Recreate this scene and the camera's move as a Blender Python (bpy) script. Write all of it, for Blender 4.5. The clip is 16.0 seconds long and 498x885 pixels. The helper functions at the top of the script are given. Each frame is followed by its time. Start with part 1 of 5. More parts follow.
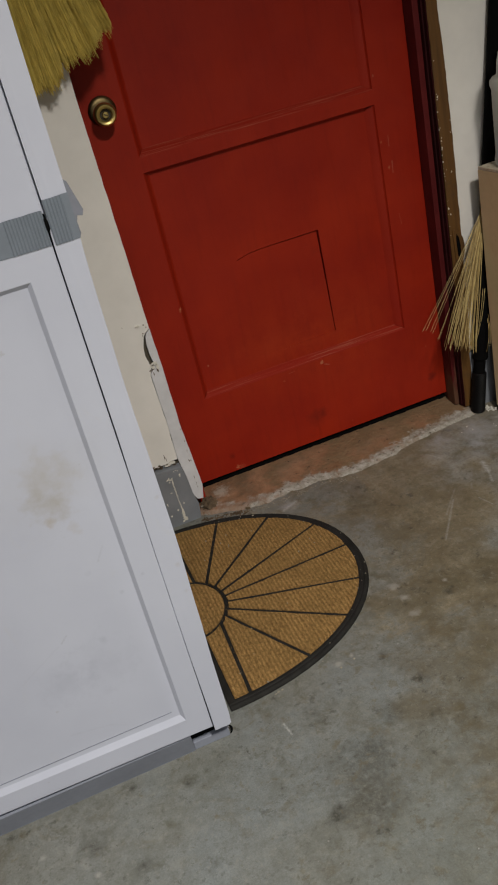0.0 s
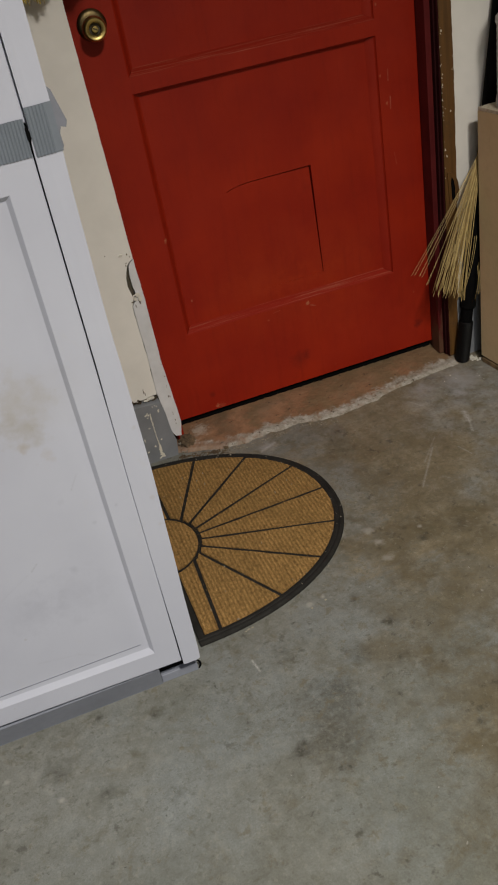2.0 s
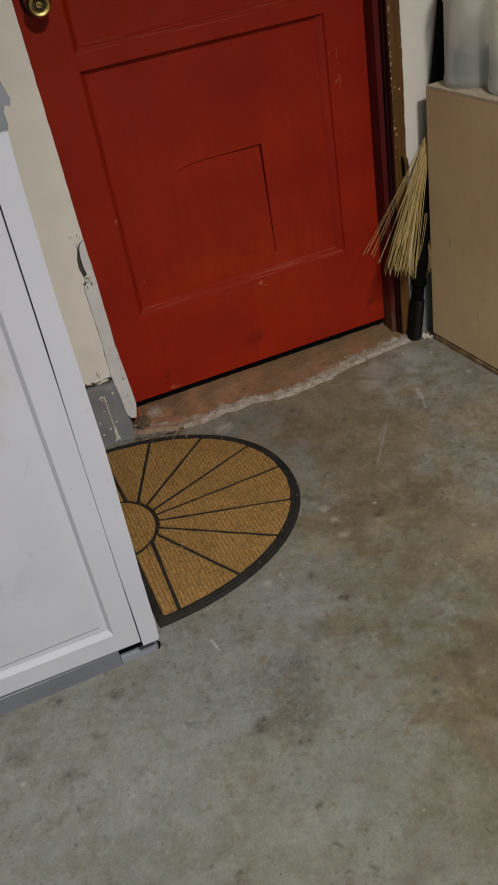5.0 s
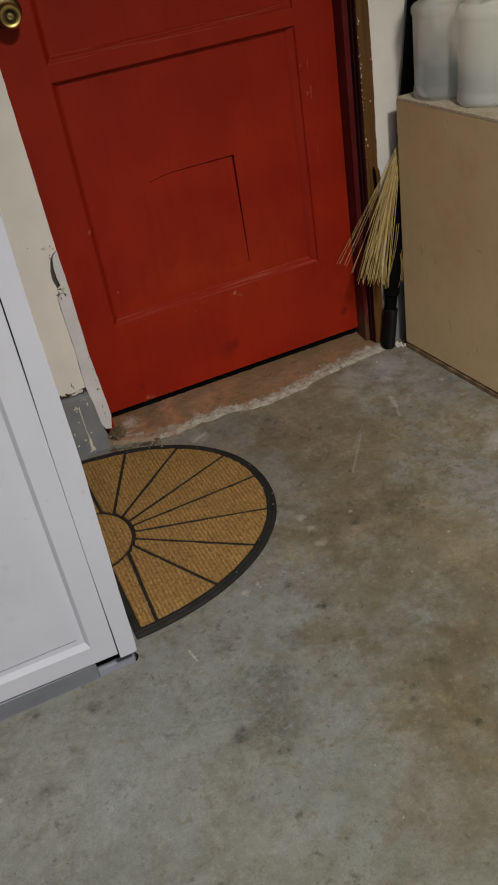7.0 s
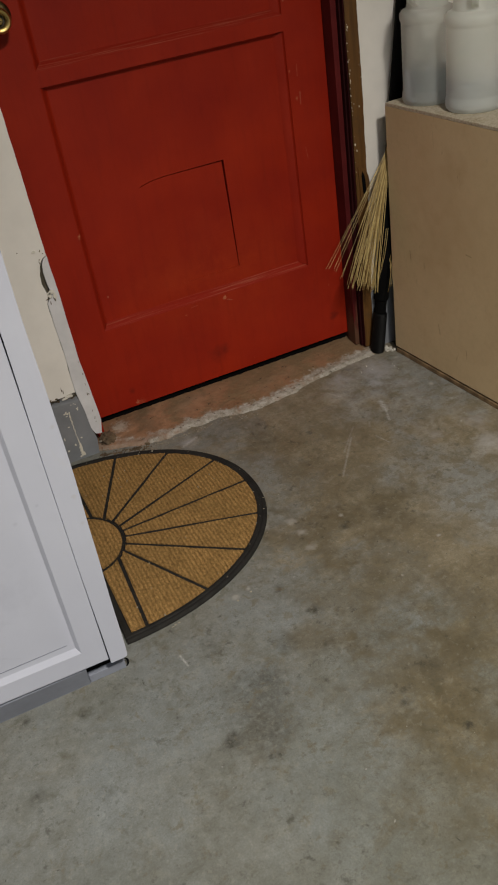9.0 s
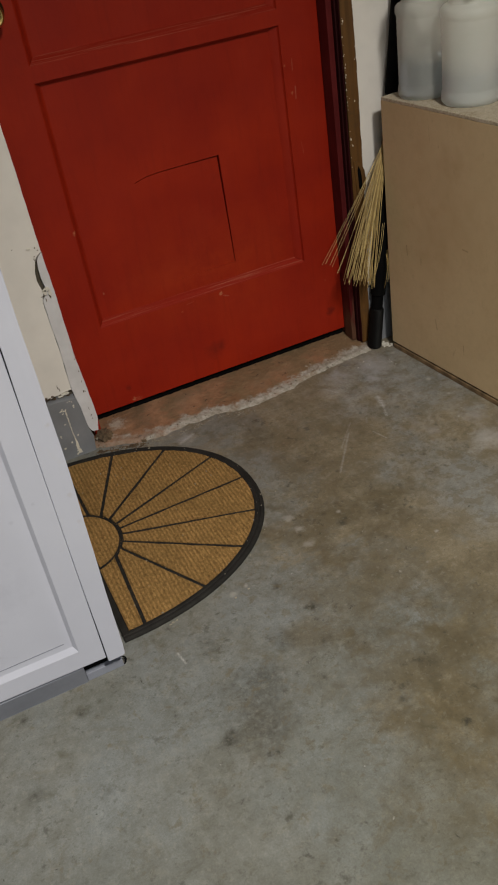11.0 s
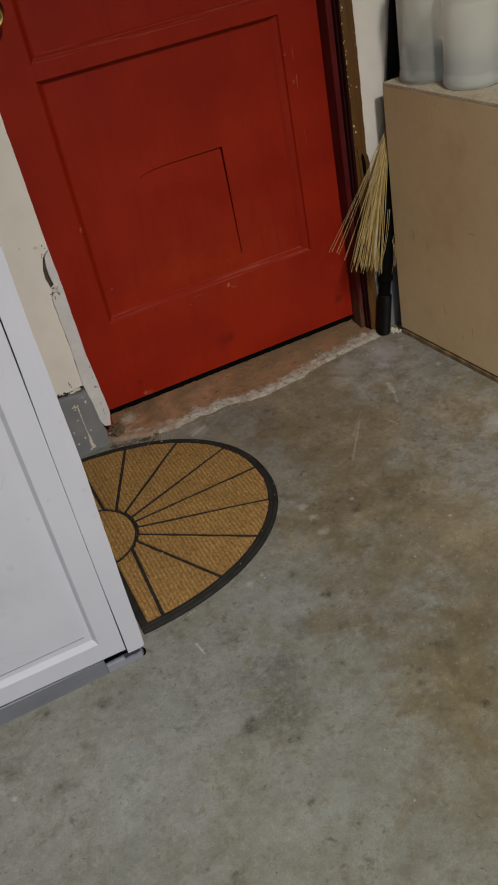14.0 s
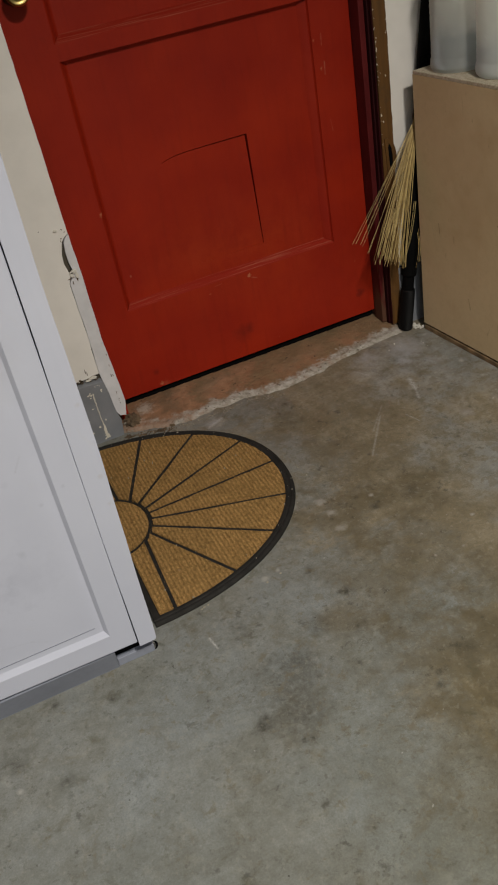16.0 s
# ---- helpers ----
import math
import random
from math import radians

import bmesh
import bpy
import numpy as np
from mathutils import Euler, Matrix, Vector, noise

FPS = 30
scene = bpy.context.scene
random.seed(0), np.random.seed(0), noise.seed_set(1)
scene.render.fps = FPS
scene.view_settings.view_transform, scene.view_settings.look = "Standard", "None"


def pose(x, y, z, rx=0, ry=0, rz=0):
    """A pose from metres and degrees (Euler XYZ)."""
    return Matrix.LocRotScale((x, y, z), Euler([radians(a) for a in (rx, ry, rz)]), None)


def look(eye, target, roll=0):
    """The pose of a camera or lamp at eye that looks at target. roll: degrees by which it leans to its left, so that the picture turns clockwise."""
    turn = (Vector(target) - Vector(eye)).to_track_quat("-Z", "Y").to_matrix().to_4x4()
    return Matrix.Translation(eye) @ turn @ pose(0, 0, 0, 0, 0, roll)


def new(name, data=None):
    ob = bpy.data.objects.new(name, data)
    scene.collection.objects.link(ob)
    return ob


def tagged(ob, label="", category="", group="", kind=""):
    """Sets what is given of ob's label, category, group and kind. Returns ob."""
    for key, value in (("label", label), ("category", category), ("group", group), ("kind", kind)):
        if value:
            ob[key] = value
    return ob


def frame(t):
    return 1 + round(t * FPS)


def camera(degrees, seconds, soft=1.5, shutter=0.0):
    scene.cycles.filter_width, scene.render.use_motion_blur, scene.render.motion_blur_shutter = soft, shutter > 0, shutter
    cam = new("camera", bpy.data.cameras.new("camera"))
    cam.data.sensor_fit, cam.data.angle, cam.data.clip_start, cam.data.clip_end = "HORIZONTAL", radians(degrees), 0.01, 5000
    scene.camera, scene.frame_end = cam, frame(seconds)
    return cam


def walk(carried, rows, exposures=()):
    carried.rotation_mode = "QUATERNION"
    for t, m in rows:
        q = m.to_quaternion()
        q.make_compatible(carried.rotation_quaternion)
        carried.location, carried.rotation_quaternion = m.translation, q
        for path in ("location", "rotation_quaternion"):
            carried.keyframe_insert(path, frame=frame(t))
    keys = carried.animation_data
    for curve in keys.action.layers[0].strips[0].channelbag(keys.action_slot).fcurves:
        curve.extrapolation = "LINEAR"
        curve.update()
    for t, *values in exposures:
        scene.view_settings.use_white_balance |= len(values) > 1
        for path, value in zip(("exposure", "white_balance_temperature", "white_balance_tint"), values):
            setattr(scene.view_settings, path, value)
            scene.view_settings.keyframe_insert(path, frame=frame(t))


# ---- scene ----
LENS = 32.59
# seconds, eye x y z, tilt, lean, turn
PATH = [
    (0.0, -0.3166, -2.1224, 1.3255, 60.885, -14.092, -12.596),
    (0.5, -0.3178, -2.1180, 1.3117, 59.420, -13.521, -12.461),
    (1.0, -0.3227, -2.1178, 1.3099, 58.411, -12.446, -12.294),
    (1.5, -0.3254, -2.1099, 1.2898, 58.009, -11.385, -12.994),
    (2.0, -0.3177, -2.1083, 1.2961, 57.056, -11.208, -13.221),
    (2.5, -0.3186, -2.1036, 1.2908, 56.410, -11.134, -13.373),
    (3.0, -0.3325, -2.0978, 1.2825, 55.775, -10.901, -13.333),
    (3.5, -0.3341, -2.0904, 1.2769, 55.000, -10.520, -13.396),
    (4.0, -0.3316, -2.1052, 1.2958, 54.480, -10.287, -13.322),
    (4.5, -0.3214, -2.1148, 1.3013, 54.965, -10.139, -14.724),
    (5.0, -0.3131, -2.1139, 1.2981, 55.221, -10.596, -16.257),
    (7.5, -0.3165, -2.1144, 1.3028, 55.561, -9.779, -18.660),
    (8.0, -0.3178, -2.1171, 1.3055, 55.615, -9.650, -18.940),
    (8.5, -0.3151, -2.1156, 1.3036, 55.706, -9.536, -19.317),
    (9.0, -0.3163, -2.1147, 1.3012, 55.706, -9.614, -19.281),
    (11.5, -0.3113, -2.1089, 1.2979, 55.313, -9.940, -19.478),
    (12.0, -0.3158, -2.1079, 1.2911, 55.230, -10.028, -19.497),
    (12.5, -0.3188, -2.1014, 1.2892, 54.945, -10.129, -19.250),
    (13.0, -0.3133, -2.1150, 1.3019, 54.660, -10.409, -18.948),
    (13.5, -0.3057, -2.1229, 1.3056, 54.798, -11.509, -18.615),
    (14.0, -0.3121, -2.1182, 1.3054, 54.901, -12.271, -18.200),
    (14.5, -0.3135, -2.1174, 1.3040, 54.954, -12.558, -17.876),
    (15.0, -0.3183, -2.1155, 1.2978, 55.210, -12.436, -17.717),
    (15.5, -0.3236, -2.1009, 1.2837, 55.300, -12.069, -17.425),
    (16.0, -0.3232, -2.0862, 1.2696, 55.034, -11.338, -17.334),
]
cam = camera(LENS, 16.0, 2.0)
walk(cam, [(t, Matrix.Translation((x, y, z)) @ pose(0, 0, 0, tilt, 0, turn) @ pose(0, 0, 0, 0, 0, lean))
           for t, x, y, z, tilt, lean, turn in PATH], exposures=[(0.0, -0.07, 6330, 10), (1.0, -0.07, 6500, 10), (16.0, -0.07, 6500, 10)])

# ---- world and lamps ----
world = bpy.data.worlds.new("world")
scene.world = world
world.use_nodes = True
world.node_tree.nodes["Background"].inputs["Color"].default_value = (0.6, 0.7, 0.9, 1)
world.node_tree.nodes["Background"].inputs["Strength"].default_value = 0.02


def area_lamp(name, place, target, size, watts, colour, spread=180):
    data = bpy.data.lights.new(name, "AREA")
    data.shape, data.size, data.energy, data.color, data.spread = "DISK", size, watts, colour, radians(spread)
    ob = new(name, data)
    ob.matrix_world = look(place, target)
    return ob


area_lamp("main_ceiling_lamp", (0.33, -2.96, 2.94), (0.33, -2.95, 0), 0.32, 110, (1.0, 0.945, 0.85), 136)
# unseen soft fill added at the back to lift the box and cabinet
area_lamp("rear_fill", (-0.9, -4.4, 2.94), (-0.9, -4.39, 0), 1.3, 54, (0.97, 0.975, 1.0), 140)


# ---- materials ----
def material(name, rough=0.6, metal=0.0, spec=0.5):
    m = bpy.data.materials.new(name)
    m.use_nodes = True
    nt = m.node_tree
    b = nt.nodes["Principled BSDF"]
    b.inputs["Roughness"].default_value = rough
    b.inputs["Metallic"].default_value = metal
    b.inputs["Specular IOR Level"].default_value = spec
    return m, nt, b


def coords(nt, scale=(1, 1, 1)):
    tc = nt.nodes.new("ShaderNodeNewGeometry")
    mp = nt.nodes.new("ShaderNodeMapping")
    mp.inputs["Scale"].default_value = scale
    nt.links.new(tc.outputs["Position"], mp.inputs["Vector"])
    return mp.outputs["Vector"]


def noise_tex(nt, vec, scale, detail=4.0, rough=0.55, warp=0.0):
    n = nt.nodes.new("ShaderNodeTexNoise")
    n.inputs["Scale"].default_value, n.inputs["Detail"].default_value = scale, detail
    n.inputs["Roughness"].default_value, n.inputs["Distortion"].default_value = rough, warp
    nt.links.new(vec, n.inputs["Vector"])
    return n.outputs["Fac"]


def span(nt, fac, lo, hi, a=0.0, b=1.0):
    n = nt.nodes.new("ShaderNodeMapRange")
    for key, value in (("From Min", lo), ("From Max", hi), ("To Min", a), ("To Max", b)):
        n.inputs[key].default_value = value
    nt.links.new(fac, n.inputs["Value"])
    return n.outputs["Result"]


def calc(nt, op, a, b):
    n = nt.nodes.new("ShaderNodeMath")
    n.operation = op
    for i, v in enumerate((a, b)):
        if isinstance(v, (int, float)):
            n.inputs[i].default_value = v
        else:
            nt.links.new(v, n.inputs[i])
    return n.outputs[0]


def blend(nt, fac, a, b, mode="MIX"):
    n = nt.nodes.new("ShaderNodeMix")
    n.data_type, n.blend_type = "RGBA", mode
    for key, v in ((0, fac), (6, a), (7, b)):
        if isinstance(v, (int, float)):
            n.inputs[key].default_value = v
        elif isinstance(v, tuple):
            n.inputs[key].default_value = (*v, 1)
        else:
            nt.links.new(v, n.inputs[key])
    return n.outputs[2]


def bump(nt, bsdf, height, strength=0.3, distance=0.002, chain=None):
    n = nt.nodes.new("ShaderNodeBump")
    n.inputs["Strength"].default_value, n.inputs["Distance"].default_value = strength, distance
    nt.links.new(height, n.inputs["Height"])
    if chain is not None:
        nt.links.new(chain, n.inputs["Normal"])
    nt.links.new(n.outputs["Normal"], bsdf.inputs["Normal"])
    return n.outputs["Normal"]


def blot(nt, centre, radius, soft, wobble=0.5, scale=9.0):
    """A stain or dimmed patch with a ragged outline round a place: 1 inside, 0 outside."""
    g = nt.nodes.new("ShaderNodeNewGeometry").outputs["Position"]
    d = nt.nodes.new("ShaderNodeVectorMath")
    d.operation = "DISTANCE"
    nt.links.new(g, d.inputs[0])
    d.inputs[1].default_value = centre
    n = noise_tex(nt, g, scale, 5, 0.6)
    r = calc(nt, "ADD", d.outputs["Value"], span(nt, n, 0.25, 0.75, -wobble * radius, wobble * radius))
    return span(nt, r, radius - soft, radius + soft, 1.0, 0.0)


def streak(nt, a, b, width, soft, breaks=0.5, scale=60.0):
    """A drawn-out scratch from a to b with a broken, uneven edge: 1 on it, 0 off it."""
    a, b = Vector(a), Vector(b)
    way = (b - a).normalized()
    g = nt.nodes.new("ShaderNodeNewGeometry").outputs["Position"]

    def vec(op, p, q):
        n = nt.nodes.new("ShaderNodeVectorMath")
        n.operation = op
        for i, v in enumerate((p, q)):
            if isinstance(v, Vector):
                n.inputs[i].default_value = v
            else:
                nt.links.new(v, n.inputs[i])
        return n.outputs["Value"] if op in ("DOT_PRODUCT", "DISTANCE") else n.outputs["Vector"]
    along = calc(nt, "MINIMUM", calc(nt, "MAXIMUM", vec("DOT_PRODUCT", vec("SUBTRACT", g, a), way), 0.0), (b - a).length)
    step = nt.nodes.new("ShaderNodeVectorMath")
    step.operation = "SCALE"
    step.inputs[0].default_value = way
    nt.links.new(along, step.inputs["Scale"])
    away = vec("DISTANCE", g, vec("ADD", step.outputs["Vector"], a))
    n = noise_tex(nt, g, scale, 5, 0.7)
    away = calc(nt, "ADD", away, span(nt, n, 0.3, 0.7, -width * 0.6, width * 0.6))
    hole = span(nt, noise_tex(nt, g, scale * 2.3, 4, 0.7), 0.38, 0.56, 1.0 - breaks, 1.0)
    return calc(nt, "MULTIPLY", span(nt, away, width - soft, width + soft, 1.0, 0.0), hole)


def simple(name, base, rough=0.5, vary=0.12, scale=6.0, fine=90.0, relief=0.12, metal=0.0, spec=0.5, dist=0.001):
    """A plain surface with broad and fine variation and a fine relief."""
    m, nt, b = material(name, rough, metal, spec)
    v = coords(nt)
    lo = tuple(c * (1 - vary) for c in base)
    hi = tuple(min(c * (1 + vary), 1) for c in base)
    c1 = blend(nt, span(nt, noise_tex(nt, v, scale, 5), 0.3, 0.7), lo, hi)
    f = noise_tex(nt, v, fine, 3)
    c2 = blend(nt, span(nt, f, 0.35, 0.75, 0.0, 0.25), c1, tuple(c * 0.7 for c in base))
    nt.links.new(c2, b.inputs["Base Color"])
    nt.links.new(span(nt, noise_tex(nt, v, scale * 3, 4), 0.3, 0.7, rough * 0.85, min(rough * 1.15, 1)), b.inputs["Roughness"])
    bump(nt, b, f, relief, dist)
    return m


def concrete_floor():
    m, nt, b = material("concrete_floor", 0.55, 0, 0.32)
    v = coords(nt)
    grey, pale, tan, brown, dark, cool = (0.170, 0.175, 0.160), (0.222, 0.227, 0.212), (0.240, 0.202, 0.134), (0.126, 0.104, 0.063), (0.033, 0.031, 0.023), (0.213, 0.233, 0.238)
    c = blend(nt, span(nt, noise_tex(nt, v, 4.2, 10, 0.72, 0.4), 0.34, 0.66), grey, pale)
    side = nt.nodes.new("ShaderNodeSeparateXYZ")
    nt.links.new(v, side.inputs[0])
    lean = calc(nt, "ADD", span(nt, side.outputs["X"], -0.35, 0.65, -0.26, 0.17), span(nt, side.outputs["Y"], -1.3, -0.5, -0.02, 0.0))
    lean = calc(nt, "MULTIPLY", lean, blot(nt, (0.2, -0.9, 0), 1.7, 0.5, 0.2, 1.5))
    tan_fac = calc(nt, "ADD", noise_tex(nt, v, 3.3, 14, 0.78, 0.6), lean)
    c = blend(nt, span(nt, tan_fac, 0.47, 0.57, 0.0, 0.88), c, tan)
    for x, y, r, k in ((0.69, -0.78, 0.15, 0.75), (0.20, -1.12, 0.09, 0.6), (0.36, -1.02, 0.06, 0.5), (0.08, -0.90, 0.08, 0.6), (0.40, -1.36, 0.09, 0.45), (-0.45, -1.25, 0.18, 0.35), (0.82, -0.30, 0.15, 0.75), (0.80, -0.47, 0.10, 0.5), (-0.12, -0.98, 0.13, 0.7), (0.05, -1.27, 0.11, 0.5), (0.02, -1.40, 0.10, 0.4), (-0.25, -1.08, 0.14, 0.45)):
        c = blend(nt, calc(nt, "MULTIPLY", blot(nt, (x, y, 0), r, r * 0.7, 1.2, 7), k), c, cool)
    for x, y, r, k in ((0.43, -0.74, 0.08, 0.6), (0.30, -0.80, 0.06, 0.45), (0.36, -0.48, 0.05, 0.4), (0.32, -0.35, 0.05, 0.4), (0.43, -0.37, 0.11, 0.5), (0.41, -0.62, 0.11, 0.6), (0.28, -0.74, 0.09, 0.75), (0.25, -0.96, 0.10, 0.5), (0.41, -0.93, 0.12, 0.6), (0.14, -1.02, 0.05, 0.5),
                       (0.24, -1.19, 0.09, 0.6), (0.45, -1.12, 0.11, 0.55), (0.20, -1.39, 0.11, 0.4), (0.55, -0.50, 0.10, 0.3), (0.36, -0.25, 0.06, 0.35), (0.32, -1.28, 0.12, 0.6), (0.42, -1.42, 0.14, 0.6), (0.45, -0.76, 0.07, 0.6)):
        c = blend(nt, calc(nt, "MULTIPLY", blot(nt, (x, y, 0), r, r * 0.6, 1.3, 13), k), c, brown)
    smudge = noise_tex(nt, v, 9.5, 12, 0.76, 0.5)
    c = blend(nt, span(nt, smudge, 0.54, 0.66, 0.0, 0.55), c, brown)
    speckle = span(nt, noise_tex(nt, v, 70, 8, 0.72), 0.36, 0.60, 0.15, 1.0)
    for x, y, r, k in ((-0.04, -1.115, 0.060, 0.65), (-0.113, -1.158, 0.016, 0.8), (0.0, -1.06, 0.030, 0.6), (0.08, -1.0, 0.022, 0.6), (0.172, -0.954, 0.010, 0.8), (-0.054, -0.948, 0.016, 0.6), (-0.06, -0.916, 0.012, 0.6), (0.135, -0.859, 0.012, 0.6),
                       (0.201, -1.243, 0.008, 0.7), (0.149, -1.044, 0.012, 0.6), (-0.04, -1.18, 0.03, 0.5), (-0.334, -0.956, 0.014, 0.4), (0.468, -0.371, 0.006, 0.9), (0.354, -0.757, 0.008, 0.8), (-0.44, -0.912, 0.012, 0.35),
                       (-0.534, -1.0, 0.022, 0.6), (-0.453, -1.087, 0.012, 0.6), (-0.342, -1.141, 0.012, 0.5), (0.289, -1.204, 0.016, 0.6), (0.27, -1.341, 0.006, 0.9), (0.449, -0.754, 0.020, 0.5)):
        c = blend(nt, calc(nt, "MULTIPLY", calc(nt, "MULTIPLY", blot(nt, (x, y, 0), r, r * 0.9, 0.8, 0.45 / r), k), speckle), c, dark)
    for x, y, r in ((0.470, -0.368, 0.006), (0.722, -0.427, 0.006), (0.752, -0.642, 0.005), (0.625, -0.394, 0.005), (0.444, -0.582, 0.004), (0.579, -0.625, 0.005), (0.354, -0.757, 0.007), (0.37, -0.748, 0.005), (0.172, -0.954, 0.006), (0.160, -0.948, 0.005), (0.201, -1.243, 0.004), (-0.113, -1.158, 0.008), (0.27, -1.341, 0.006), (-0.10, -1.145, 0.005),
                    (-0.334, -0.956, 0.006), (-0.44, -0.912, 0.006), (0.40, -0.50, 0.004), (0.515, -0.80, 0.004), (-0.06, -1.22, 0.005), (-0.045, -1.225, 0.004), (0.135, -0.859, 0.006), (0.61, -0.62, 0.004)):
        c = blend(nt, calc(nt, "MULTIPLY", blot(nt, (x, y, 0), r, r * 0.7, 1.0, 0.9 / r), 0.62), c, dark)
    spot = calc(nt, "ADD", noise_tex(nt, v, 30, 7, 0.68), span(nt, noise_tex(nt, v, 3.7, 3), 0.35, 0.65, -0.06, 0.05))
    c = blend(nt, span(nt, spot, 0.60, 0.68, 0.0, 0.55), c, dark)
    cloud = noise_tex(nt, v, 10.0, 15, 0.78)
    c = blend(nt, 1.0, c, blend(nt, span(nt, cloud, 0.38, 0.64), (1.05, 1.06, 1.07), (0.80, 0.78, 0.73)), "MULTIPLY")
    grit = noise_tex(nt, v, 42, 12, 0.78)
    c = blend(nt, 1.0, c, blend(nt, span(nt, grit, 0.34, 0.66), (0.83, 0.82, 0.80), (1.14, 1.14, 1.14)), "MULTIPLY")
    grain = noise_tex(nt, v, 260, 4, 0.75)
    c = blend(nt, span(nt, grain, 0.40, 0.66, 0.0, 0.38), c, (0.10, 0.095, 0.08))
    where = span(nt, noise_tex(nt, v, 5.5, 6, 0.7), 0.40, 0.60, 0.25, 1.0)
    fleck_dark = span(nt, noise_tex(nt, v, 95, 3, 0.6), 0.56, 0.66, 0.0, 0.40)
    c = blend(nt, calc(nt, "MULTIPLY", fleck_dark, where), c, (0.060, 0.053, 0.036))
    fleck_pale = span(nt, noise_tex(nt, coords(nt, (1.1, 1.0, 1.2)), 80, 3, 0.6), 0.58, 0.68, 0.0, 0.22)
    c = blend(nt, fleck_pale, c, (0.30, 0.29, 0.25))
    haze = noise_tex(nt, v, 12, 12, 0.78, 0.15)
    flake = noise_tex(nt, v, 26, 9, 0.74, 0.3)
    c = blend(nt, span(nt, calc(nt, "ADD", flake, calc(nt, "MULTIPLY", lean, 0.25)), 0.53, 0.585, 0.0, 0.50), c, brown)
    fade = noise_tex(nt, coords(nt, (1, 1, 1.3)), 21, 9, 0.74, 0.3)
    c = blend(nt, span(nt, fade, 0.55, 0.63, 0.0, 0.22), c, (0.25, 0.242, 0.205))
    olive = noise_tex(nt, v, 17, 10, 0.72, 0.4)
    c = blend(nt, span(nt, olive, 0.57, 0.66, 0.0, 0.45), c, (0.080, 0.075, 0.047))
    # near floor dimmed in its colour to offset strong lamplight there
    near_dim = blot(nt, (0.05, -1.85, 0), 0.66, 0.42, 0.35, 3)
    c = blend(nt, near_dim, c, blend(nt, 1.0, c, (0.66, 0.67, 0.64), "MULTIPLY"))
    # slightly darker, more olive patch on the right
    olive_tint = blot(nt, (0.34, -1.52, 0), 0.26, 0.22, 0.6, 6)
    c = blend(nt, olive_tint, c, blend(nt, 1.0, c, (0.93, 0.90, 0.81), "MULTIPLY"))
    near_box = blot(nt, (0.80, -0.27, 0), 0.22, 0.18, 0.6, 5)
    c = blend(nt, calc(nt, "MULTIPLY", span(nt, haze, 0.47, 0.60, 0.0, 0.32), near_box), c, (0.35, 0.355, 0.36))
    for x, y, r, k in ((0.783, -0.192, 0.040, 0.55), (0.676, -0.187, 0.024, 0.50), (0.746, -0.263, 0.012, 0.6), (0.835, -0.686, 0.030, 0.35), (0.857, -0.581, 0.024, 0.30), (0.735, -0.576, 0.012, 0.30), (0.175, -0.212, 0.016, 0.4)):
        c = blend(nt, calc(nt, "MULTIPLY", blot(nt, (x, y, 0), r, r * 0.95, 1.0, 0.9 / r), k), c, (0.36, 0.365, 0.385))
    # dried spots, scrapes and drips
    for x, y, r, k in ((0.870, -0.457, 0.005, 0.6), (0.873, -0.170, 0.006, 0.8), (0.753, -0.376, 0.005, 0.6), (0.780, -0.368, 0.004, 0.7), (0.854, -0.534, 0.003, 0.7), (0.368, -0.719, 0.005, 0.6), (0.079, -0.820, 0.004, 0.7), (0.378, -0.964, 0.003, 0.6), (0.442, -0.972, 0.003, 0.6), (0.258, -0.672, 0.010, 0.55), (0.263, -0.721, 0.009, 0.6), (0.257, -0.779, 0.010, 0.5), (0.045, -0.829, 0.006, 0.6), (0.869, -0.361, 0.006, 0.8), (0.515, -0.902, 0.004, 0.8), (0.823, -0.685, 0.030, 0.45),
                       (0.20, -0.655, 0.008, 0.4), (-0.536, -1.062, 0.005, 0.7), (-0.626, -0.978, 0.005, 0.6)):
        c = blend(nt, calc(nt, "MULTIPLY", blot(nt, (x, y, 0), r, r * 0.7, 0.9, 60), k), c, (0.31, 0.30, 0.27))
    for p, q, w, k in (((0.550, -0.456), (0.447, -0.592), 0.0021, 0.42), ((0.580, -0.415), (0.502, -0.503), 0.0020, 0.28), ((0.706, -0.354), (0.696, -0.395), 0.0058, 0.95), ((0.694, -0.398), (0.676, -0.445), 0.0026, 0.6), ((0.607, -0.489), (0.619, -0.533), 0.0016, 0.5), ((0.607, -0.222), (0.627, -0.264), 0.0018, 0.5), ((0.627, -0.422), (0.616, -0.440), 0.0022, 0.4), ((0.155, -0.222), (0.200, -0.203), 0.0045, 0.7),
                       ((-0.119, -0.918), (-0.114, -0.950), 0.0018, 0.9), ((0.640, -0.30), (0.62, -0.36), 0.010, 0.35), ((0.82, -0.685), (0.76, -0.71), 0.010, 0.4), ((0.60, -0.27), (0.70, -0.24), 0.012, 0.4)):
        c = blend(nt, calc(nt, "MULTIPLY", streak(nt, (*p, 0), (*q, 0), w, w * 0.9, 0.7), k), c, (0.36, 0.36, 0.345))
    pale_bits = noise_tex(nt, v, 60, 3, 0.6, 0.6)
    c = blend(nt, span(nt, pale_bits, 0.725, 0.765, 0.0, 0.5), c, (0.38, 0.375, 0.35))
    dark_bits = noise_tex(nt, coords(nt, (1.0, 1.1, 1.0)), 46, 4, 0.65, 0.8)
    c = blend(nt, span(nt, dark_bits, 0.69, 0.735, 0.0, 0.75), c, (0.032, 0.028, 0.020))
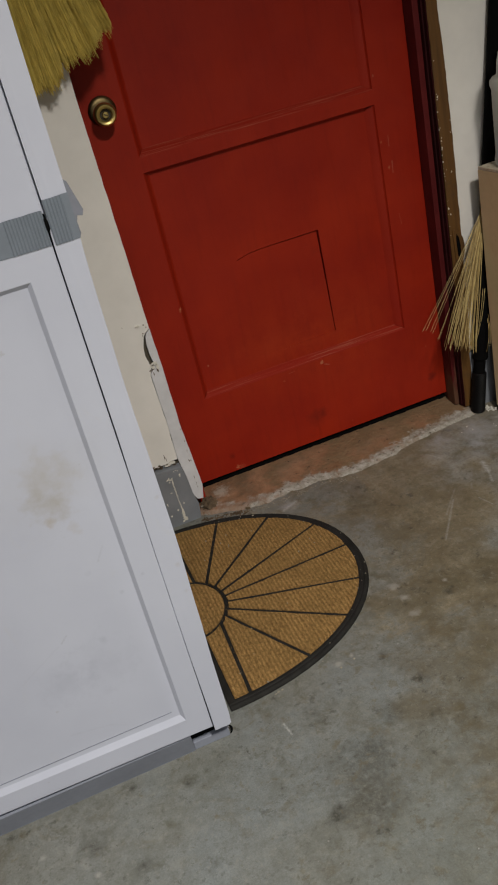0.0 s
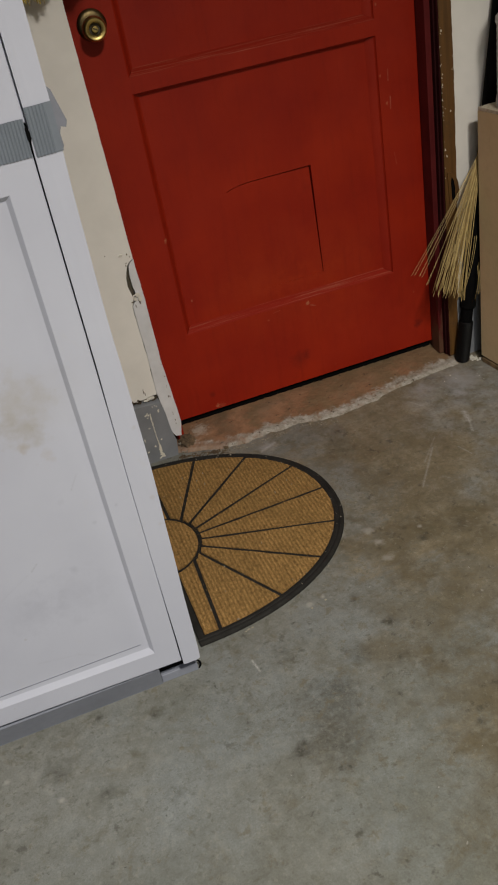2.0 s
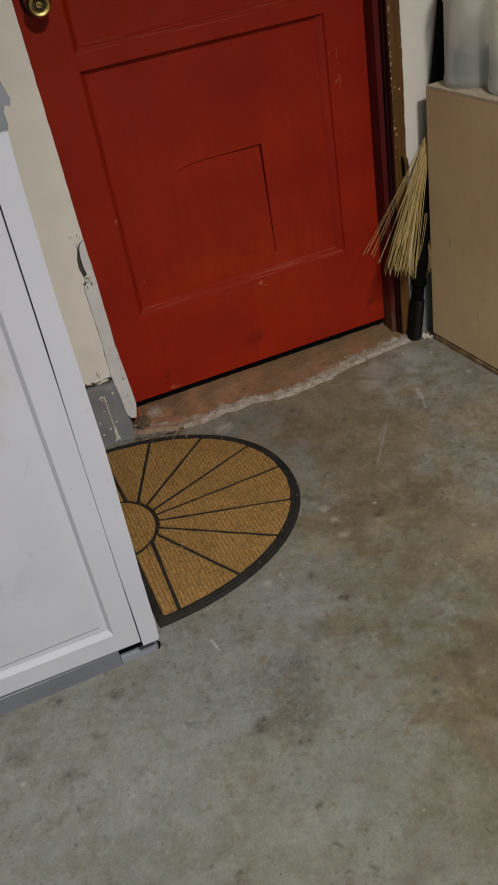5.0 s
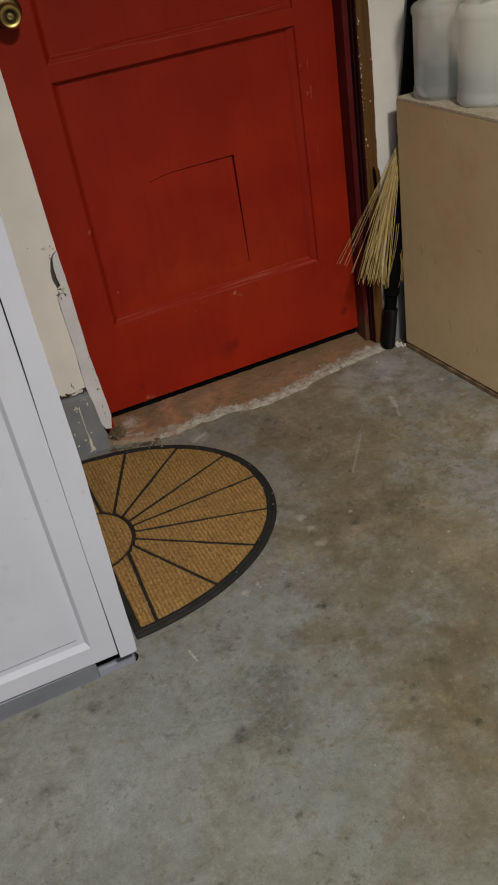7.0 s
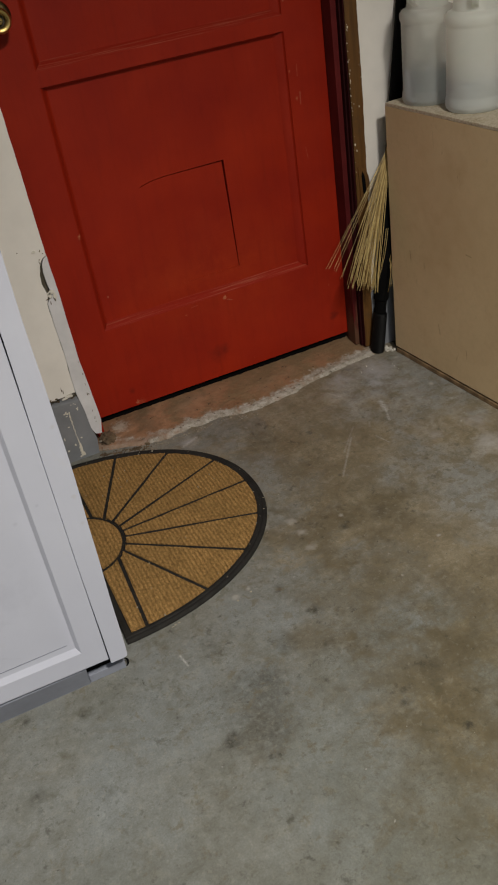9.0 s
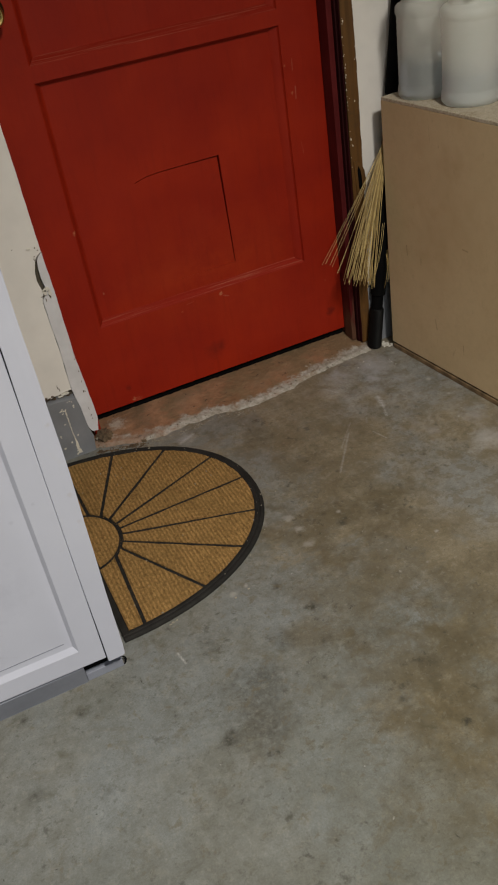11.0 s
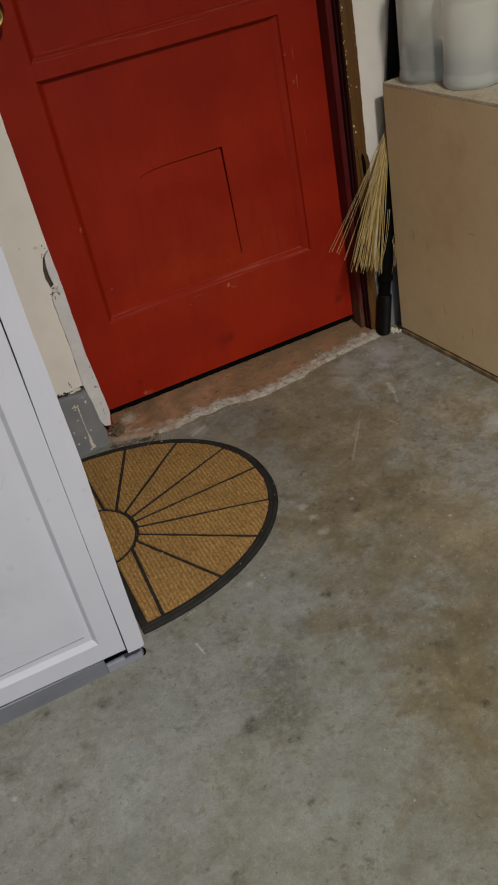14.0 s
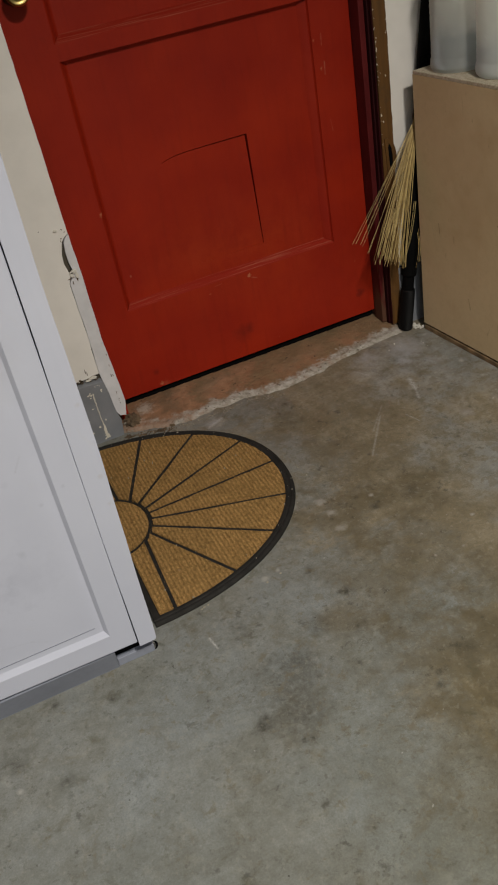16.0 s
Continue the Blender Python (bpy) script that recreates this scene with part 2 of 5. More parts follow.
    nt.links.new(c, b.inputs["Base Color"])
    nt.links.new(span(nt, noise_tex(nt, v, 11, 5), 0.3, 0.7, 0.42, 0.72), b.inputs["Roughness"])
    first = bump(nt, b, grain, 0.22, 0.001)
    bump(nt, b, noise_tex(nt, v, 24, 6, 0.65), 0.2, 0.004, first)
    return m


def red_paint():
    m, nt, b = material("red_door_paint", 0.46, 0, 0.22)
    v = coords(nt)
    c = blend(nt, span(nt, noise_tex(nt, v, 4, 6, 0.62), 0.3, 0.7), (0.238, 0.0102, 0.0036), (0.325, 0.0195, 0.0046))
    drift = streak(nt, (0.50, 0, 0.34), (0.30, 0, 0.36), 0.10, 0.10, 0.5, 12)
    c = blend(nt, calc(nt, "MULTIPLY", drift, 0.5), c, (0.37, 0.036, 0.006))
    fibre = noise_tex(nt, coords(nt, (30, 30, 3)), 2.0, 4, 0.6)
    c = blend(nt, span(nt, fibre, 0.5, 0.8, 0, 0.4), c, (0.185, 0.009, 0.003))
    vor = nt.nodes.new("ShaderNodeTexVoronoi")
    vor.inputs["Scale"].default_value = 21
    nt.links.new(coords(nt, (1, 1, 0.7)), vor.inputs["Vector"])
    nick = calc(nt, "MULTIPLY", span(nt, vor.outputs["Distance"], 0.02, 0.07, 1, 0), span(nt, noise_tex(nt, v, 6, 2), 0.56, 0.62))
    c = blend(nt, calc(nt, "MULTIPLY", nick, 0.45), c, (0.50, 0.20, 0.12))
    scuff = noise_tex(nt, v, 9, 8, 0.72)
    c = blend(nt, span(nt, scuff, 0.62, 0.78, 0, 0.4), c, (0.12, 0.010, 0.006))
    for x, z, r, k in ((0.376, 0.112, 0.018, 0.4), (0.765, 0.109, 0.009, 0.7), (0.40, 0.125, 0.010, 0.4), (0.392, 0.48, 0.004, 0.6), (0.10, 0.09, 0.006, 0.5)):
        c = blend(nt, calc(nt, "MULTIPLY", blot(nt, (x, 0, z), r, r * 0.9, 0.9, 0.5 / r), k), c, (0.075, 0.006, 0.005))
    for x, z, r, k in ((0.425, 0.280, 0.0040, 0.6), (0.121, 0.046, 0.007, 0.15), (0.108, 0.050, 0.004, 0.5), (0.165, 0.361, 0.003, 0.35), (0.242, 0.330, 0.003, 0.35), (0.651, 0.772, 0.003, 0.5),  (0.066, 0.565, 0.0035, 0.7), (0.071, 0.428, 0.003, 0.7), (0.303, 0.264, 0.0025, 0.3), (0.715, 0.76, 0.003, 0.4), (0.70, 0.83, 0.0025, 0.4)):
        c = blend(nt, calc(nt, "MULTIPLY", blot(nt, (x, 0, z), r, r * 0.7, 1.3, 160), k), c, (0.52, 0.20, 0.10))
    for p, q, w, k in (((0.684, 0.0, 0.833), (0.684, 0.0, 0.856), 0.0010, 0.40), ((0.722, 0.0, 0.815), (0.723, 0.0, 0.842), 0.0010, 0.40), ((0.724, 0.0, 0.745), (0.725, 0.0, 0.775), 0.0012, 0.45), ((0.671, 0.0, 0.790), (0.672, 0.0, 0.815), 0.0009, 0.40), ((0.616, 0.0, 0.734), (0.618, 0.0, 0.762), 0.0013, 0.45), ((0.669, 0.0, 0.727), (0.669, 0.0, 0.747), 0.0010, 0.40), ((0.432, 0.0, 0.272), (0.447, 0.0, 0.266), 0.0012, 0.4),  ((0.34, 0.0, 0.283), (0.32, 0.0, 0.281), 0.0008, 0.25), ((0.73, 0, 0.60), (0.726, 0, 0.63), 0.0007, 0.3)):
        c = blend(nt, calc(nt, "MULTIPLY", streak(nt, p, q, w, w, 0.7), k), c, (0.50, 0.21, 0.13))
    nt.links.new(c, b.inputs["Base Color"])
    nt.links.new(span(nt, noise_tex(nt, v, 14, 5), 0.3, 0.7, 0.42, 0.58), b.inputs["Roughness"])
    bump(nt, b, noise_tex(nt, coords(nt, (1, 1, 0.5)), 190, 4, 0.65), 0.22, 0.0014)
    return m


def worn_moulding():
    m, nt, b = material("worn_red_moulding", 0.75, 0, 0.12)
    rub = noise_tex(nt, coords(nt, (5, 1, 420)), 1.0, 5, 0.65)
    c = blend(nt, span(nt, rub, 0.50, 0.68, 0, 0.65), (0.25, 0.015, 0.006), (0.37, 0.115, 0.068))
    nt.links.new(c, b.inputs["Base Color"])
    bump(nt, b, rub, 0.3, 0.001)
    return m


def thermofoil():
    m, nt, b = material("white_thermofoil", 0.33, 0, 0.5)
    v = coords(nt)
    c = blend(nt, span(nt, noise_tex(nt, v, 5, 5), 0.3, 0.7), (0.455, 0.472, 0.55), (0.495, 0.513, 0.59))
    stain = blot(nt, (-0.372, -0.915, 0.700), 0.026, 0.026, 1.2, 34)
    c = blend(nt, calc(nt, "MULTIPLY", stain, 0.36), c, (0.34, 0.29, 0.20))
    stain2 = blot(nt, (-0.385, -0.915, 0.655), 0.020, 0.020, 1.3, 40)
    c = blend(nt, calc(nt, "MULTIPLY", stain2, 0.40), c, (0.30, 0.25, 0.16))
    halo = blot(nt, (-0.375, -0.915, 0.685), 0.055, 0.05, 1.0, 18)
    c = blend(nt, calc(nt, "MULTIPLY", halo, 0.10), c, (0.36, 0.33, 0.27))
    smear = noise_tex(nt, coords(nt, (4, 4, 1.4)), 6, 6, 0.7, 1.5)
    c = blend(nt, span(nt, smear, 0.6, 0.8, 0, 0.22), c, (0.50, 0.48, 0.44))
    dots = noise_tex(nt, v, 40, 3)
    c = blend(nt, span(nt, dots, 0.72, 0.77, 0, 0.35), c, (0.33, 0.32, 0.32))
    for x, z, r, k in ((-0.326, 0.443, 0.0025, 0.28), (-0.385, 0.363, 0.006, 0.2), (-0.368, 0.503, 0.005, 0.22), (-0.412, 0.251, 0.008, 0.15), (-0.283, 0.468, 0.0025, 0.45), (-0.47, 0.30, 0.030, 0.15), (-0.40, 0.31, 0.035, 0.13)):
        c = blend(nt, calc(nt, "MULTIPLY", blot(nt, (x, -0.912, z), r, r * 0.9, 1.2, 50), k), c, (0.25, 0.26, 0.32))
    for x, z, r, k in ((-0.39, 0.621, 0.006, 0.5), (-0.359, 0.599, 0.008, 0.3), (-0.222, 0.40, 0.004, 0.25), (-0.221, 0.46, 0.003, 0.25), (-0.219, 0.60, 0.003, 0.25)):
        c = blend(nt, calc(nt, "MULTIPLY", blot(nt, (x, -0.914, z), r, r * 0.9, 1.2, 50), k), c, (0.34, 0.26, 0.16))
    for p, q, w, k in (((-0.54, 0.335), (-0.459, 0.384), 0.0014, 0.10), ((-0.452, 0.388), (-0.44, 0.40), 0.0012, 0.35), ((-0.50, 0.185), (-0.43, 0.172), 0.0016, 0.12), ((-0.43, 0.172), (-0.40, 0.155), 0.0014, 0.12), ((-0.345, 0.52), (-0.33, 0.545), 0.0012, 0.3)):
        c = blend(nt, calc(nt, "MULTIPLY", streak(nt, (p[0], -0.909, p[1]), (q[0], -0.909, q[1]), w, w, 0.7), k), c, (0.27, 0.27, 0.31))
    nt.links.new(c, b.inputs["Base Color"])
    nt.links.new(span(nt, noise_tex(nt, v, 9, 5), 0.3, 0.7, 0.28, 0.45), b.inputs["Roughness"])
    bump(nt, b, noise_tex(nt, v, 25, 3), 0.04, 0.002)
    return m


def coir():
    m, nt, b = material("coir", 0.95, 0, 0.1)
    v = coords(nt)
    w = nt.nodes.new("ShaderNodeTexWave")
    w.wave_type, w.bands_direction = "BANDS", "X"
    w.inputs["Scale"].default_value, w.inputs["Distortion"].default_value = 34, 0.9
    w.inputs["Detail"].default_value, w.inputs["Detail Scale"].default_value = 3, 3.0
    nt.links.new(v, w.inputs["Vector"])
    fibre = noise_tex(nt, coords(nt, (1.0, 0.35, 1)), 420, 4, 0.75)
    c = blend(nt, span(nt, fibre, 0.3, 0.72), (0.168, 0.094, 0.031), (0.62, 0.37, 0.138))
    c = blend(nt, span(nt, w.outputs["Fac"], 0.0, 0.7, 0.45, 0.0), c, (0.12, 0.07, 0.02))
    c = blend(nt, span(nt, noise_tex(nt, v, 9, 5), 0.35, 0.7, 0, 0.40), c, (0.19, 0.118, 0.042))
    tuft = noise_tex(nt, coords(nt, (1.0, 0.8, 1)), 150, 4, 0.7)
    c = blend(nt, span(nt, tuft, 0.34, 0.56, 0.55, 0.0), c, (0.085, 0.046, 0.013))
    nt.links.new(c, b.inputs["Base Color"])
    first = bump(nt, b, fibre, 0.9, 0.003)
    bump(nt, b, w.outputs["Fac"], 0.6, 0.003, first)
    return m


def tan_board():
    m, nt, b = material("tan_painted_board", 0.6, 0, 0.35)
    v = coords(nt)
    c = blend(nt, span(nt, noise_tex(nt, v, 3.5, 6, 0.6), 0.3, 0.7), (0.53, 0.412, 0.238), (0.605, 0.480, 0.290))
    scratch = noise_tex(nt, coords(nt, (14, 14, 2.2)), 4, 5, 0.7, 0.8)
    c = blend(nt, span(nt, scratch, 0.64, 0.74, 0, 0.4), c, (0.15, 0.10, 0.055))
    c = blend(nt, span(nt, noise_tex(nt, v, 60, 4, 0.7), 0.45, 0.75, 0, 0.10), c, (0.17, 0.12, 0.075))
    c = blend(nt, span(nt, noise_tex(nt, v, 12, 5, 0.65), 0.52, 0.70, 0, 0.25), c, (0.46, 0.31, 0.17))
    for x, y, z, r, k in ((0.918, -0.411, 0.616, 0.030, 0.22), (0.901, -0.225, 0.337, 0.010, 0.25), (0.907, -0.287, 0.246, 0.012, 0.12), (0.912, -0.344, 0.409, 0.055, 0.16), (0.908, -0.298, 0.327, 0.030, 0.12), (0.897, -0.171, 0.241, 0.020, 0.12), (0.915, -0.38, 0.52, 0.09, 0.16)):
        c = blend(nt, calc(nt, "MULTIPLY", blot(nt, (x, y, z), r, r * 0.9, 1.2, 30), k), c, (0.34, 0.215, 0.105))
    for p, q, w in (((0.911, -0.338, 0.165), (0.912, -0.345, 0.137), 0.0014), ((0.921, -0.448, 0.402), (0.922, -0.466, 0.401), 0.0014), ((0.921, -0.451, 0.128), (0.921, -0.453, 0.10), 0.0008), ((0.901, -0.223, 0.35), (0.901, -0.226, 0.322), 0.0012)):
        c = blend(nt, calc(nt, "MULTIPLY", streak(nt, p, q, w, w, 0.5), 0.6), c, (0.12, 0.075, 0.035))
    nick = noise_tex(nt, coords(nt, (9, 9, 1.6)), 11, 3, 0.6)
    c = blend(nt, span(nt, nick, 0.72, 0.77, 0, 0.5), c, (0.14, 0.09, 0.05))
    nt.links.new(c, b.inputs["Base Color"])
    bump(nt, b, noise_tex(nt, v, 120, 3), 0.05, 0.001)
    return m


def raw_chipboard():
    m, nt, b = material("dusty_raw_chipboard", 0.9, 0, 0.2)
    v = coords(nt)
    f = noise_tex(nt, v, 140, 5, 0.8)
    c = blend(nt, span(nt, f, 0.3, 0.7), (0.28, 0.23, 0.15), (0.58, 0.52, 0.40))
    c = blend(nt, span(nt, noise_tex(nt, v, 22, 5, 0.7), 0.4, 0.7, 0, 0.6), c, (0.55, 0.50, 0.41))
    nt.links.new(c, b.inputs["Base Color"])
    bump(nt, b, f, 0.6, 0.003)
    return m


def sill_concrete():
    m, nt, b = material("worn_red_sill", 0.8, 0, 0.25)
    v = coords(nt)
    h = nt.nodes.new("ShaderNodeSeparateXYZ")
    nt.links.new(v, h.inputs[0])
    c = blend(nt, span(nt, noise_tex(nt, v, 10, 9, 0.72, 0.4), 0.36, 0.66), (0.180, 0.090, 0.046), (0.310, 0.170, 0.096))
    c = blend(nt, span(nt, noise_tex(nt, v, 14, 8, 0.7), 0.48, 0.64, 0, 0.70), c, (0.115, 0.080, 0.047))
    earthy = calc(nt, "ADD", noise_tex(nt, v, 7, 8, 0.7), span(nt, h.outputs["X"], 0.0, 0.7, -0.14, 0.18))
    c = blend(nt, span(nt, earthy, 0.48, 0.62, 0, 0.6), c, (0.185, 0.132, 0.072))
    c = blend(nt, span(nt, noise_tex(nt, v, 6, 6, 0.65), 0.56, 0.7, 0, 0.4), c, (0.30, 0.19, 0.125))
    c = blend(nt, span(nt, noise_tex(nt, v, 75, 5, 0.75), 0.56, 0.72, 0, 0.28), c, (0.36, 0.26, 0.19))
    c = blend(nt, span(nt, noise_tex(nt, v, 48, 4, 0.65), 0.63, 0.69, 0, 0.8), c, (0.035, 0.026, 0.018))
    for x, y, r, k in ((0.729, -0.100, 0.008, 0.8), (0.656, -0.117, 0.005, 0.6), (0.793, -0.083, 0.009, 0.8), (0.033, -0.036, 0.020, 0.55), (0.0, -0.075, 0.010, 0.6), (0.62, -0.09, 0.004, 0.6)):
        c = blend(nt, calc(nt, "MULTIPLY", blot(nt, (x, y, 0.009), r, r * 0.6, 1.0, 80), k), c, (0.46, 0.42, 0.36))
    # bare mortar where the lip has broken away
    worn = calc(nt, "ADD", h.outputs["Z"], span(nt, noise_tex(nt, v, 34, 8, 0.72), 0.3, 0.7, -0.0015, 0.0015))
    mortar = blend(nt, span(nt, noise_tex(nt, v, 60, 8, 0.78), 0.36, 0.62), (0.22, 0.20, 0.16), (0.43, 0.41, 0.37))
    mortar = blend(nt, span(nt, noise_tex(nt, v, 85, 3, 0.6), 0.62, 0.68, 0, 0.85), mortar, (0.045, 0.036, 0.026))
    gone = calc(nt, "ADD", noise_tex(nt, v, 13, 6, 0.7), span(nt, h.outputs["X"], 0.0, 0.25, -0.10, 0.04))
    c = blend(nt, calc(nt, "MULTIPLY", span(nt, worn, 0.0070, 0.0088, 0.92, 0.0), span(nt, gone, 0.40, 0.52, 0.35, 1.0)), c, mortar)
    nt.links.new(c, b.inputs["Base Color"])
    bump(nt, b, noise_tex(nt, v, 90, 6, 0.75), 0.6, 0.004)
    return m


def brown_wood():
    m, nt, b = material("worn_brown_casing", 0.55, 0, 0.35)
    v = coords(nt)
    grain = noise_tex(nt, coords(nt, (40, 40, 2.5)), 2, 5, 0.6)
    c = blend(nt, span(nt, grain, 0.3, 0.7), (0.076, 0.035, 0.009), (0.138, 0.064, 0.016))
    c = blend(nt, span(nt, noise_tex(nt, v, 16, 5, 0.7), 0.55, 0.75, 0, 0.6), c, (0.06, 0.035, 0.018))
    nt.links.new(c, b.inputs["Base Color"])
    bump(nt, b, grain, 0.25, 0.002)
    return m


def jamb_paint():
    m, nt, b = material("dark_red_jamb", 0.6, 0, 0.12)
    v = coords(nt)
    low = nt.nodes.new("ShaderNodeSeparateXYZ")
    nt.links.new(v, low.inputs[0])
    worn = calc(nt, "ADD", noise_tex(nt, coords(nt, (20, 20, 3)), 3, 5, 0.7), span(nt, low.outputs["Z"], 0.0, 0.3, 0.25, -0.2))
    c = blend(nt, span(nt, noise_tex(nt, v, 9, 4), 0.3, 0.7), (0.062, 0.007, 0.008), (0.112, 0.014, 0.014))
    c = blend(nt, span(nt, worn, 0.5, 0.66, 0, 0.8), c, (0.105, 0.058, 0.034))
    nt.links.new(c, b.inputs["Base Color"])
    bump(nt, b, noise_tex(nt, coords(nt, (30, 30, 3)), 4, 4), 0.2, 0.002)
    return m


def jug_plastic(name, clear, tone):
    m, nt, b = material(name, 0.34, 0, 0.4)
    v = coords(nt)
    c = blend(nt, span(nt, noise_tex(nt, v, 14, 4), 0.3, 0.7), tuple(k * tone for k in (0.89, 0.92, 0.87)), tuple(k * tone for k in (0.94, 0.96, 0.92)))
    nt.links.new(c, b.inputs["Base Color"])
    bump(nt, b, noise_tex(nt, v, 45, 3), 0.12, 0.002)
    tl, tr = nt.nodes.new("ShaderNodeBsdfTranslucent"), nt.nodes.new("ShaderNodeBsdfTransparent")
    nt.links.new(c, tl.inputs["Color"])
    mix, mix2 = nt.nodes.new("ShaderNodeMixShader"), nt.nodes.new("ShaderNodeMixShader")
    mix.inputs[0].default_value, mix2.inputs[0].default_value = 0.60, clear
    nt.links.new(b.outputs[0], mix.inputs[1])
    nt.links.new(tl.outputs[0], mix.inputs[2])
    nt.links.new(mix.outputs[0], mix2.inputs[1])
    nt.links.new(tr.outputs[0], mix2.inputs[2])
    nt.links.new(mix2.outputs[0], nt.nodes["Material Output"].inputs["Surface"])
    return m


def water():
    m, nt, b = material("still_water_in_jug", 0.08, 0, 0.5)
    b.inputs["Base Color"].default_value = (0.72, 0.82, 0.96, 1)
    b.inputs["Transmission Weight"].default_value, b.inputs["IOR"].default_value = 1.0, 1.33
    return m


def straw(name, a, bcol):
    m, nt, b = material(name, 0.6, 0, 0.35)
    g = nt.nodes.new("ShaderNodeNewGeometry")
    c = blend(nt, g.outputs["Random Per Island"], a, bcol)
    v = coords(nt)
    c = blend(nt, span(nt, noise_tex(nt, v, 60, 3), 0.4, 0.75, 0, 0.4), c, tuple(k * 0.6 for k in a))
    nt.links.new(c, b.inputs["Base Color"])
    return m


M_FLOOR, M_RED, M_RUB, M_FOIL, M_COIR = concrete_floor(), red_paint(), worn_moulding(), thermofoil(), coir()
M_TAN, M_RAW, M_SILL, M_BROWN, M_JAMB, M_JUG = tan_board(), raw_chipboard(), sill_concrete(), brown_wood(), jamb_paint(), jug_plastic("clear_polyethylene", 0.48, 0.90)
M_MILK = jug_plastic("milky_polyethylene", 0.16, 1.03)
M_CREAM = simple("cream_wall_paint", (0.80, 0.768, 0.722), 0.55, 0.035, 5, 14, 0.05)
M_WHITE = simple("old_white_trim_paint", (0.66, 0.655, 0.675), 0.5, 0.08, 12, 60, 0.15)
M_GREYP = simple("grey_base_paint", (0.21, 0.22, 0.24), 0.5, 0.16, 9, 70, 0.25)
M_TAPE = simple("grey_tape", (0.168, 0.192, 0.226), 0.42, 0.10, 10, 120, 0.05)
M_TOE = simple("grey_vinyl_toe_strip", (0.215, 0.230, 0.275), 0.45, 0.12, 7, 90, 0.08)
M_RUBBER = simple("black_mat_rubber", (0.016, 0.015, 0.0135), 0.85, 0.3, 20, 180, 0.7, spec=0.2)
M_BLACK = simple("black_plastic_and_gaps", (0.0035, 0.0035, 0.0036), 0.8, 0.2, 15, 120, 0.2, spec=0.05)
M_GRIP = simple("black_knurled_rubber", (0.003, 0.003, 0.003), 0.6, 0.2, 15, 120, 0.3, spec=0.16)
M_BRASS = simple("aged_brass", (0.54, 0.41, 0.15), 0.38, 0.25, 30, 150, 0.1, metal=1.0)
M_DARKBRASS = simple("tarnished_brass", (0.17, 0.125, 0.06), 0.42, 0.3, 30, 150, 0.15, metal=1.0)
M_STEEL = simple("dull_steel", (0.55, 0.52, 0.46), 0.3, 0.15, 40, 150, 0.1, metal=1.0)
M_CRUMB = simple("crumbled_pale_mortar", (0.27, 0.235, 0.185), 0.9, 0.25, 30, 130, 0.9, dist=0.004)
M_ROT = simple("rotten_brown_wood", (0.115, 0.078, 0.045), 0.9, 0.4, 40, 120, 0.8, dist=0.004)
M_PLASTER = simple("bare_plaster_flake", (0.68, 0.65, 0.58), 0.8, 0.12, 40, 130, 0.5)
M_DARKGAP = simple("dark_substrate_and_gaps", (0.06, 0.05, 0.035), 0.9, 0.3, 20, 90, 0.4)
M_CEIL = simple("ceiling_paint", (0.45, 0.44, 0.42), 0.8, 0.06, 3, 40, 0.2)
M_WALL = simple("garage_wall_paint", (0.20, 0.19, 0.17), 0.7, 0.08, 3, 40, 0.2)
M_STRAW = straw("natural_straw", (0.26, 0.170, 0.055), (0.60, 0.46, 0.190))
M_OLIVE = straw("golden_olive_straw", (0.46, 0.335, 0.060), (0.74, 0.56, 0.130))
M_WATER = water()
M_SHADED_EDGE = simple("shaded_maroon_paint", (0.026, 0.004, 0.005), 0.7, 0.3, 20, 90, 0.4, spec=0.1)
M_FLAP = simple("lilac_grey_tape_back", (0.175, 0.183, 0.215), 0.5, 0.12, 12, 90, 0.1)
M_WORN = simple("worn_edge_board", (0.175, 0.118, 0.060), 0.8, 0.6, 28, 60, 0.6)
M_WHITEFLECK = simple("white_paint_fleck", (0.66, 0.62, 0.53), 0.7, 0.1, 30, 90, 0.2)


# ---- mesh helpers ----
def obj(name, bm, mat, smooth=0.0):
    me = bpy.data.meshes.new(name)
    bmesh.ops.recalc_face_normals(bm, faces=bm.faces)
    bm.to_mesh(me)
    bm.free()
    me.materials.append(mat)
    if smooth:
        for p in me.polygons:
            p.use_smooth = True
        me.set_sharp_from_angle(angle=radians(smooth))
    return new(name, me)


def thing(name, base, label, category, group="", kind=""):
    ob = new(name)
    ob.empty_display_size = 0.05
    ob.location = base
    return tagged(ob, label, category, group, kind)


def attach(ob, parent):
    ob.parent = parent
    if parent.type == "EMPTY":
        ob.matrix_parent_inverse = Matrix.Translation(parent.location).inverted()
    return ob


def part(name, bm, mat, parent, label="", smooth=0.0):
    ob = attach(obj(name, bm, mat, smooth), parent)
    if label:
        ob["label"] = label
    return ob


def add_box(bm, x0, x1, y0, y1, z0, z1, bevel=0.0, seg=2):
    vs = [bm.verts.new((x, y, z)) for x in (x0, x1) for y in (y0, y1) for z in (z0, z1)]
    fs = [bm.faces.new([vs[i] for i in q]) for q in ((0, 1, 3, 2), (4, 6, 7, 5), (0, 4, 5, 1), (2, 3, 7, 6), (0, 2, 6, 4), (1, 5, 7, 3))]
    if bevel:
        es = list({e for f in fs for e in f.edges})
        bmesh.ops.bevel(bm, geom=es, offset=bevel, segments=seg, affect="EDGES", profile=0.5)
    return bm


